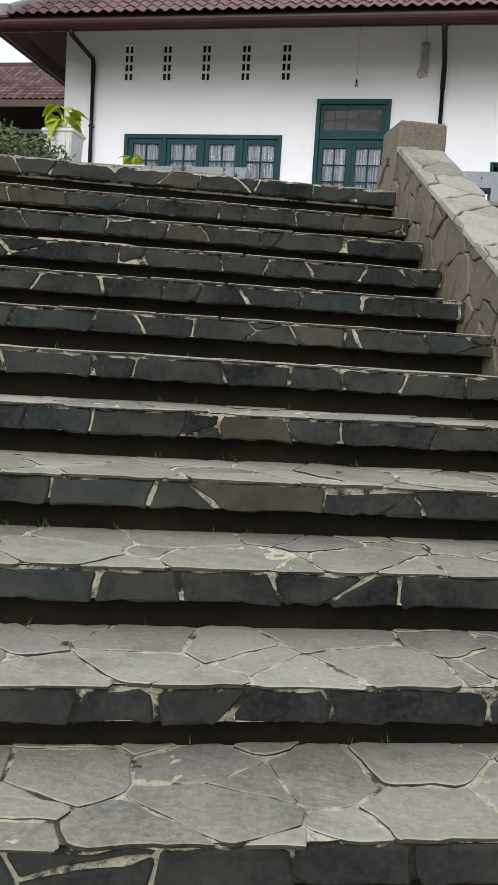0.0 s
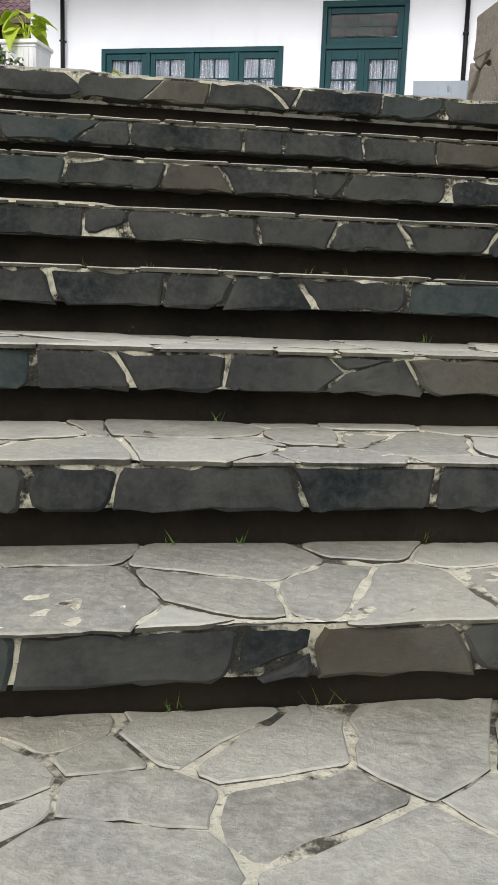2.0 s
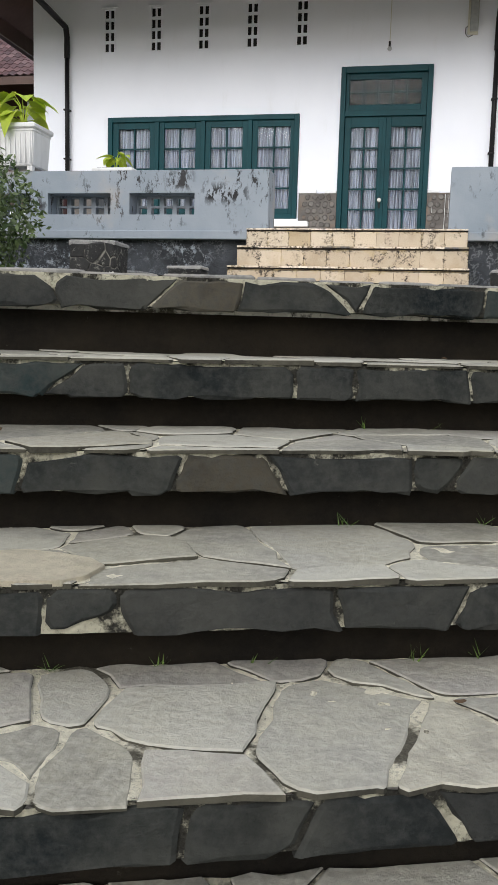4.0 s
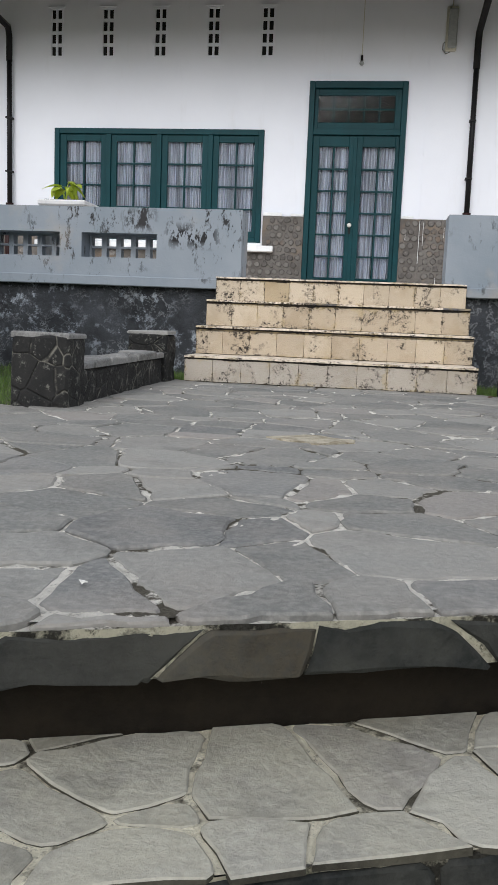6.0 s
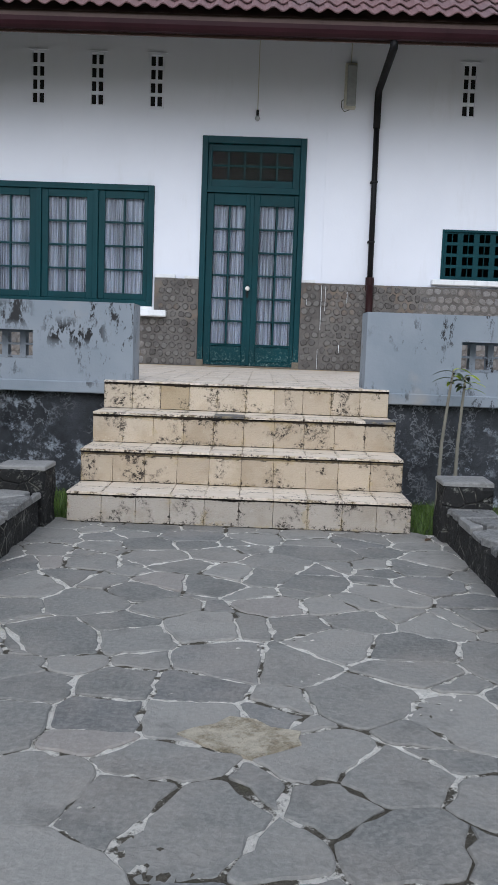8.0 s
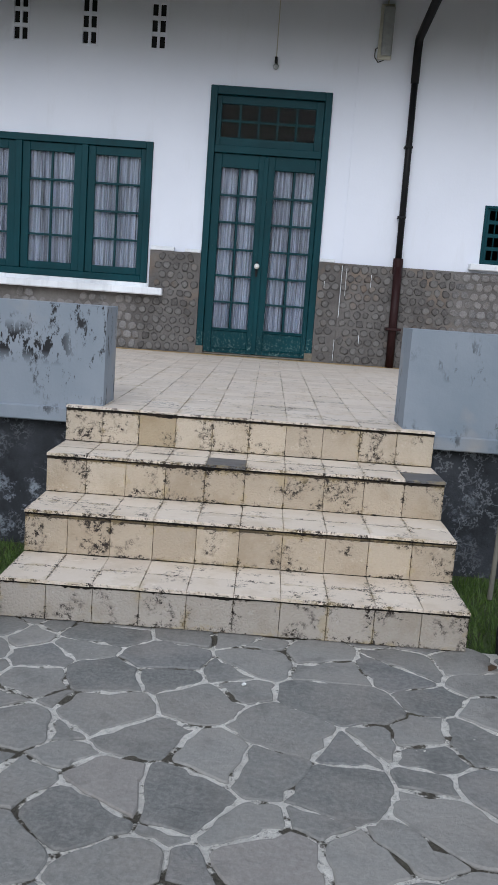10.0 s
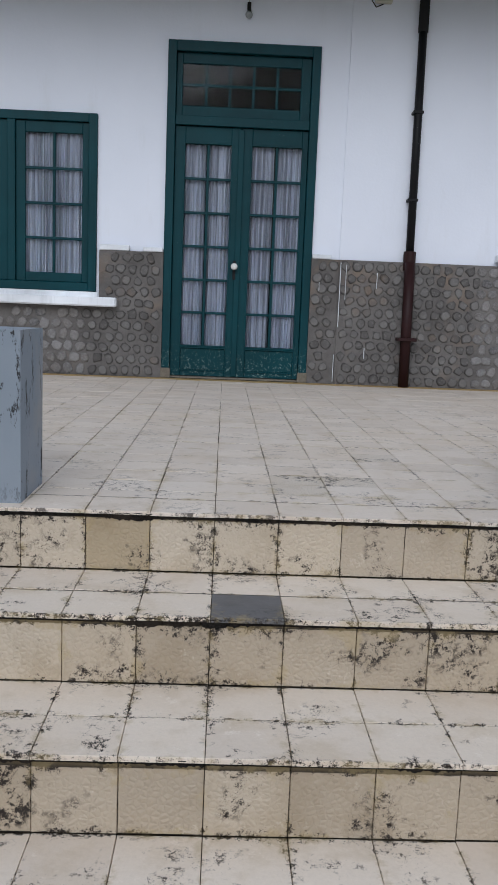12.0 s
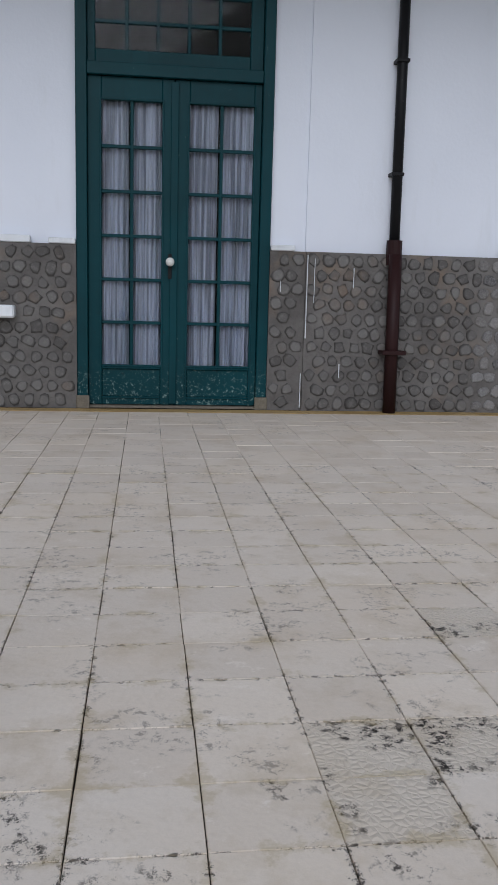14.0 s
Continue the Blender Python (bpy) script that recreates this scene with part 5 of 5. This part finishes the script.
for j, y in enumerate(ROWS_Y[:-1]):
    for i in range(-29, 41):
        x = STEP_X0 + 0.2 * i
        if y < PAR_Y1 and not (STEP_X0 - 0.01 < x < STEP_X1 - 0.01):
            continue
        m = Matrix.Translation((x + rnd.uniform(-0.0012, 0.0012), y, T + rnd.uniform(-0.0012, 0.0008))) @ Matrix.Rotation(rnd.uniform(-0.003, 0.003), 4, "Z")
        (near if -4 <= i < 13 and j < 17 else far).append((m, (i, (0.198, 0.118, 0.175, 0.19)[j] if j < 4 else 0.1915, j)))
for m, (i, d, j) in near:
    ob = new("tile", TMH[d] if (i, j) in ((5, 2), (5, 3), (6, 3), (7, 6)) else TM[d])
    ob.parent, ob.matrix_basis = floor, m
for dd in (0.198, 0.118, 0.175, 0.19, 0.1915):
    some = [m for m, q in far if q[1] == dd]
    if some:
        join_copies("floor_tiles", TM[dd], some, M_TILE_I, floor)



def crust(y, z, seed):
    """Black strip for mould and the overhang's shadow under a step's lip, its lower edge ragged."""
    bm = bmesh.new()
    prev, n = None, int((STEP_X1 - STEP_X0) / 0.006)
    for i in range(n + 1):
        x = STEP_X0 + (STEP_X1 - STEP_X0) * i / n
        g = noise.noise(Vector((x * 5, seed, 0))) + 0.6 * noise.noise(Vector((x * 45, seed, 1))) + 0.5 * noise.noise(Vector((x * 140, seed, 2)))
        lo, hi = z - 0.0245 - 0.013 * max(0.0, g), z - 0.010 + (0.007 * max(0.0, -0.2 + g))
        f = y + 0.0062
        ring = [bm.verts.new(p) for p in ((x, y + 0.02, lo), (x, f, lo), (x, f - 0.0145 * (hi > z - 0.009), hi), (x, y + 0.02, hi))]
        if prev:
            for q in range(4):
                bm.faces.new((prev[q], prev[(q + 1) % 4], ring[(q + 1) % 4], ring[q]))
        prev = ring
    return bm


# One black for the mould and the painted shadow line below each lip.
M_MOULD_SHADE = mat_mortar("mould_and_shade", (0.006, 0.005, 0.004), (0.05, 0.04, 0.03), 0.5, 0.6)
for st, k, y, z, zb, yb in PIECES:
    h = z - zb - 0.026
    part("mould_shade_strip", crust(y, z if k < 3 else T, k * 7.7), M_MOULD_SHADE, st)
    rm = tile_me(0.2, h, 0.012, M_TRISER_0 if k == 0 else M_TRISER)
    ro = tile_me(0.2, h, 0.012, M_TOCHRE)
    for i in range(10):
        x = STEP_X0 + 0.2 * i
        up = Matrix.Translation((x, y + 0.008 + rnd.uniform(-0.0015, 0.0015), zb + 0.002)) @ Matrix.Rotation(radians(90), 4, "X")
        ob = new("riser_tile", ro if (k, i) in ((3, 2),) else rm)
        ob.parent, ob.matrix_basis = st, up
    if k < 3:
        d = (yb - y + 0.0175) / 2
        tm, tg = tile_me(0.2, d, 0.014, M_TTREAD), tile_me(0.2, d, 0.014, M_TGREY)
        for i in range(10):
            for j in (0, 1):
                m = Matrix.Translation((STEP_X0 + 0.2 * i, y - 0.008 + d * j, z + rnd.uniform(-0.001, 0.001))) @ Matrix.Rotation(rnd.uniform(-0.003, 0.003), 4, "Z")
                ob = new("tread_tile", tg if (k, i, j) in ((2, 4, 0), (2, 9, 0)) else tm)
                ob.parent, ob.matrix_basis = st, m
    for x, s in ((STEP_X0, -1), (STEP_X1, 1)):
        n = max(1, round((yb - y) / 0.2))
        for q in range(n):
            w = (yb - y) / n
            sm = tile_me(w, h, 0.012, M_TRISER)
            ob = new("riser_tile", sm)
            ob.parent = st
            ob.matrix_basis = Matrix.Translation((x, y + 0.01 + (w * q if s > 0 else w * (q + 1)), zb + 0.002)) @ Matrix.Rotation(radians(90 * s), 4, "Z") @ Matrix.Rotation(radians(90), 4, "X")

# stair slabs and nosing stones
for st, v, vn, z, k in cores:
    r = random.Random(300 + k)
    near_u = -1.3 if k >= 6 else 5
    big_t, big_n = [], []
    for poly in [] if k == len(NV) - 1 else crazy(U0, U1, v - 0.10, vn + 0.08, 0.225, 0.17, 0.009, rect_region(U0, U1, v - 0.006, vn + 0.08), 700 + k, wander=0.009, jit=0.46, vary=0.45, corner=0.045, spread=(0.2, 1.6)):
        cu = sum(p[0] for p in poly) / len(poly)
        lip, wave = r.gauss(0, 0.004), r.uniform(0, 6)
        poly = [(x, y + lip + 0.004 * math.sin(x * 31 + wave) + r.gauss(0, 0.0015)) if y < v - 0.004 else (x, y) for x, y in poly]
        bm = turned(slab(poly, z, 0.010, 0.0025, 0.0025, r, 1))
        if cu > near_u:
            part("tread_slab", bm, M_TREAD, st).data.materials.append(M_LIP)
        else:
            add_into(big_t, bm)
    for poly in crazy(U0, U1, z - 0.20, z + 0.08, 0.235, 0.28, 0.008, rect_region(U0, U1, z - 0.092, z - 0.012), 1700 + k, wander=0.006, jit=0.42, vary=0.3, corner=0.03, spread=(0.2, 1.8)):
        cu = sum(p[0] for p in poly) / len(poly)
        out = -0.0015 - abs(r.gauss(0, 0.0025))
        bm = slab(poly, 0.0, 0.09, 0.002, 0.006, r)
        for q in bm.verts:
            if q.co.y > z - 0.019:
                q.co.y += r.uniform(-0.006, 0.002)
            elif q.co.y < z - 0.085:
                q.co.y += r.uniform(-0.005, 0.007)
        bm.transform(Matrix(((1, 0, 0, 0), (0, 0, -1, v + 0.001 + out), (0, 1, 0, 0), (0, 0, 0, 1))))
        bm = turned(bm)
        if cu > near_u:
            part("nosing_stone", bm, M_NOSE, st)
        else:
            add_into(big_n, bm)
    part("nosing_mortar", turned(boxes((U0, U1, v + 0.012, v + 0.12, z - 0.088, z - 0.034))), M_MORTAR_D, st)

    def face_point(u, h):
        g = lumps(u, k * 3.1, h)
        top = max(0.0, 1 - abs(h + 0.014) / 0.009) * (0.002 + 0.007 * max(0.0, noise.noise(Vector((u * 9, k, 4)))))
        p = uv(u, v + 0.005 - 0.004 * g - top, z + h)
        return p[:]

    def bed_point(u, y):
        g = lumps(u, y, k)
        p = uv(u, y, z - 0.0048 + 0.0036 * g + 0.002 * max(0.0, noise.noise(Vector((u * 6, y * 6, k * 2.0)))))
        return p[:]

    u_near = -1.5 if k >= 4 else 0.2
    rough_sheet("edge_mortar", u_near, U1, -0.086, -0.008, 0.0108, face_point, M_MORTAR_E, st)
    if k < len(NV) - 1:
        rough_sheet("joint_mortar", u_near, U1, v + 0.004, vn + 0.08, 0.014, bed_point, M_MORTAR_S, st)
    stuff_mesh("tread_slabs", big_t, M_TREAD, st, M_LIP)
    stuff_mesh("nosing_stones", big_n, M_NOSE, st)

# patio flags
patio = structure(part("patio", boxes((-2.6, -0.6, 10.3, 10.52, -0.06, -0.02)), M_MORTAR), "grey slate crazy paving with pale mortar joints")
edge = [(uv(0, 6.056).x, uv(0, 6.056).y, SI, -CO)]
reg = rect_region(-8.5, 5, 4.0, 11.75) + edge
outside = lambda x, y: y > 8.46 and (x < -2.9 or x > -0.36)
big = []
polys = crazy(-8.5, 5, 3.0, 11.75, 0.235, 0.205, 0.011, reg, 12, wander=0.013, jit=0.46, vary=0.5, corner=0.04, spread=(0.1, 1.8))
for poly in polys:
    cx, cy = sum(p[0] for p in poly) / len(poly), sum(p[1] for p in poly) / len(poly)
    if outside(cx, cy) or (cy > 10.62 and (cx < -2.7 or cx > -0.55)) or cy > 10.66:
        continue
    bm = slab(poly, 0.0, 0.03, 0.0025, 0.0045)
    if -3.4 < cx < 0.1:
        part("flagstone", bm, M_FLAG, patio)
    else:
        add_into(big, bm)
bm = bmesh.new()
ring = [bm.verts.new((-1.56 + 0.15 * math.cos(i * 0.4488) * (1 + 0.2 * math.sin(i * 2.1)), 7.86 + 0.10 * math.sin(i * 0.4488) * (1 + 0.25 * math.cos(i * 1.7)), 0.0045)) for i in range(14)]
low = [bm.verts.new((v.co.x, v.co.y, -0.005)) for v in ring]
bm.faces.new(ring)
for i in range(14):
    bm.faces.new((low[i], low[(i + 1) % 14], ring[(i + 1) % 14], ring[i]))
part("mortar_patch", bm, M_PATCH, patio)
stuff_mesh("flagstones", big, M_FLAG_I, patio)
def joint_point(x, y):
    return (x, y, -0.0056 + 0.0036 * lumps(x, y) + 0.002 * max(0.0, noise.noise(Vector((x * 5, y * 5, 3)))))


rough_sheet("joint_mortar", -2.9, -0.37, 8.0, 10.53, 0.014, joint_point, M_MORTAR, patio)
rough_sheet("joint_mortar", -3.4, 0.1, 0.0, 1.0, 0.0105, lambda x, q: joint_point(x, (x * SI + 6.075) / CO * (1 - q) + 8.0 * q), M_MORTAR, patio)
grass("grass", -8.2, -3.03, 8.5, 11.72, 26000, 2)
grass("grass", -3.03, -2.67, 10.62, 11.7, 2200, 5)
grass("grass", -0.6, -0.22, 10.66, 11.7, 2000, 6)
grass("grass", -0.22, 5.0, 8.5, 11.72, 26000, 3)


# a cream cement repair on one of the treads
bm = bmesh.new()
r = random.Random(4)
ring = []
for u, v in ((-0.12, 0.004), (-0.02, 0.0), (0.08, 0.004), (0.18, 0.0), (0.27, 0.003), (0.31, 0.03), (0.345, 0.09), (0.32, 0.13), (0.25, 0.17), (0.19, 0.20), (0.12, 0.185), (0.05, 0.155), (-0.04, 0.15), (-0.12, 0.12)):
    p = uv(u + r.uniform(-0.008, 0.008), NV[14] + v + r.uniform(-0.004, 0.004), NZ[14])
    ring.append((bm.verts.new(p + Vector((0, 0, 0.0045))), bm.verts.new(p - Vector((0, 0, 0.006)))))
bm.faces.new([q[0] for q in ring])
for i in range(len(ring)):
    a, b = ring[i], ring[(i + 1) % len(ring)]
    bm.faces.new((a[1], b[1], b[0], a[0]))
part("mortar_patch", bm, M_CREAM, cores[14][0])

# ---- weeds in the joints and litter ----
r = np.random.default_rng(77)
vs = []
for _ in range(110):
    k = r.integers(4, 17)
    u, v, z = r.uniform(-1.4, 1.75), NV[k] + 0.088 + 0.0, NZ[k - 1]
    o = uv(u, v - 0.012 - abs(r.normal(0, 0.01)), z)
    for _ in range(r.integers(3, 9)):
        a, h = r.uniform(0, 6.28), r.uniform(0.008, 0.035)
        p = np.array(o) + r.normal(0, 0.008, 3) * (1, 1, 0)
        s = np.array((math.cos(a), math.sin(a), 0)) * 0.0015
        vs += [p - s, p + s, p + np.array((r.normal(0, 0.012), r.normal(0, 0.012) - 0.006, h))]
me = bpy.data.meshes.new("weeds")
me.from_pydata([tuple(q) for q in vs], [], [(3 * i, 3 * i + 1, 3 * i + 2) for i in range(len(vs) // 3)])
me.materials.append(M_GRASS)
tagged(new("weeds", me), "thin green weeds in the stair joints", "weeds", "", "stuff")


def scrap(name, label, category, x, y, z, w, d, mat, seed):
    r = random.Random(seed)
    bm = bmesh.new()
    n = 8
    ring = [(math.cos(i * 0.785) * w * r.uniform(0.6, 1.2), math.sin(i * 0.785) * d * r.uniform(0.6, 1.2), 0.003 + r.uniform(0, 0.006)) for i in range(n)]
    top = [bm.verts.new(p) for p in ring]
    bot = [bm.verts.new((p[0], p[1], p[2] - 0.002)) for p in ring]
    bm.faces.new(top)
    bm.faces.new(bot[::-1])
    for i in range(n):
        bm.faces.new((bot[i], bot[(i + 1) % n], top[(i + 1) % n], top[i]))
    ob = part(name, bm, mat)
    ob.location = (x, y, z)
    ob.rotation_euler = (0, 0, r.uniform(0, 6))
    return tagged(ob, label, category)


M_DRY = plain("dry_leaf_brown", (0.09, 0.055, 0.03), 0.8)
scrap("paper_scrap", "small white scrap of litter on the slate paving", "litter", -1.58, 10.05, 0.002, 0.014, 0.009, M_KNOB, 1)
scrap("paper_scrap", "small pale scrap of litter near the stair edge", "litter", -1.80, 5.97, 0.002, 0.010, 0.006, M_KNOB, 2)
for i, (k, u) in enumerate(((5, 0.9), (7, 0.2), (9, 1.0), (11, 0.4), (13, 0.9), (15, 0.1), (16, 1.2))):
    p = uv(u, NV[k] + 0.22, NZ[k])
    scrap("dry_leaf", "small curled dry brown leaf on a stair tread", "leaf", p.x, p.y, p.z + 0.003, 0.014, 0.008, M_DRY, 10 + i)
scrap("dry_leaf", "brown dry leaf at the foot of the tiled steps", "leaf", -0.58, 10.38, 0.002, 0.035, 0.018, M_DRY, 30)

for i, (x, z0, z1, w) in enumerate(((-0.815, 1.30, 1.88, 0.006), (-0.762, 1.55, 1.86, 0.004), (-0.48, 1.66, 1.8, 0.005), (-0.56, 1.02, 1.12, 0.005), (-0.835, 0.80, 1.05, 0.004), (-1.0, 1.62, 1.7, 0.004))):
    tagged(part("paint_drip", boxes((x, x + w, WALL_Y - 0.088 if x > -0.82 else WALL_Y - 0.066, WALL_Y - 0.0715 if x > -0.82 else WALL_Y - 0.05, z0, z1), bevel=0.0015), M_TRIM), "thin white paint drip on the stone plinth", "paint drip", "paint drips")
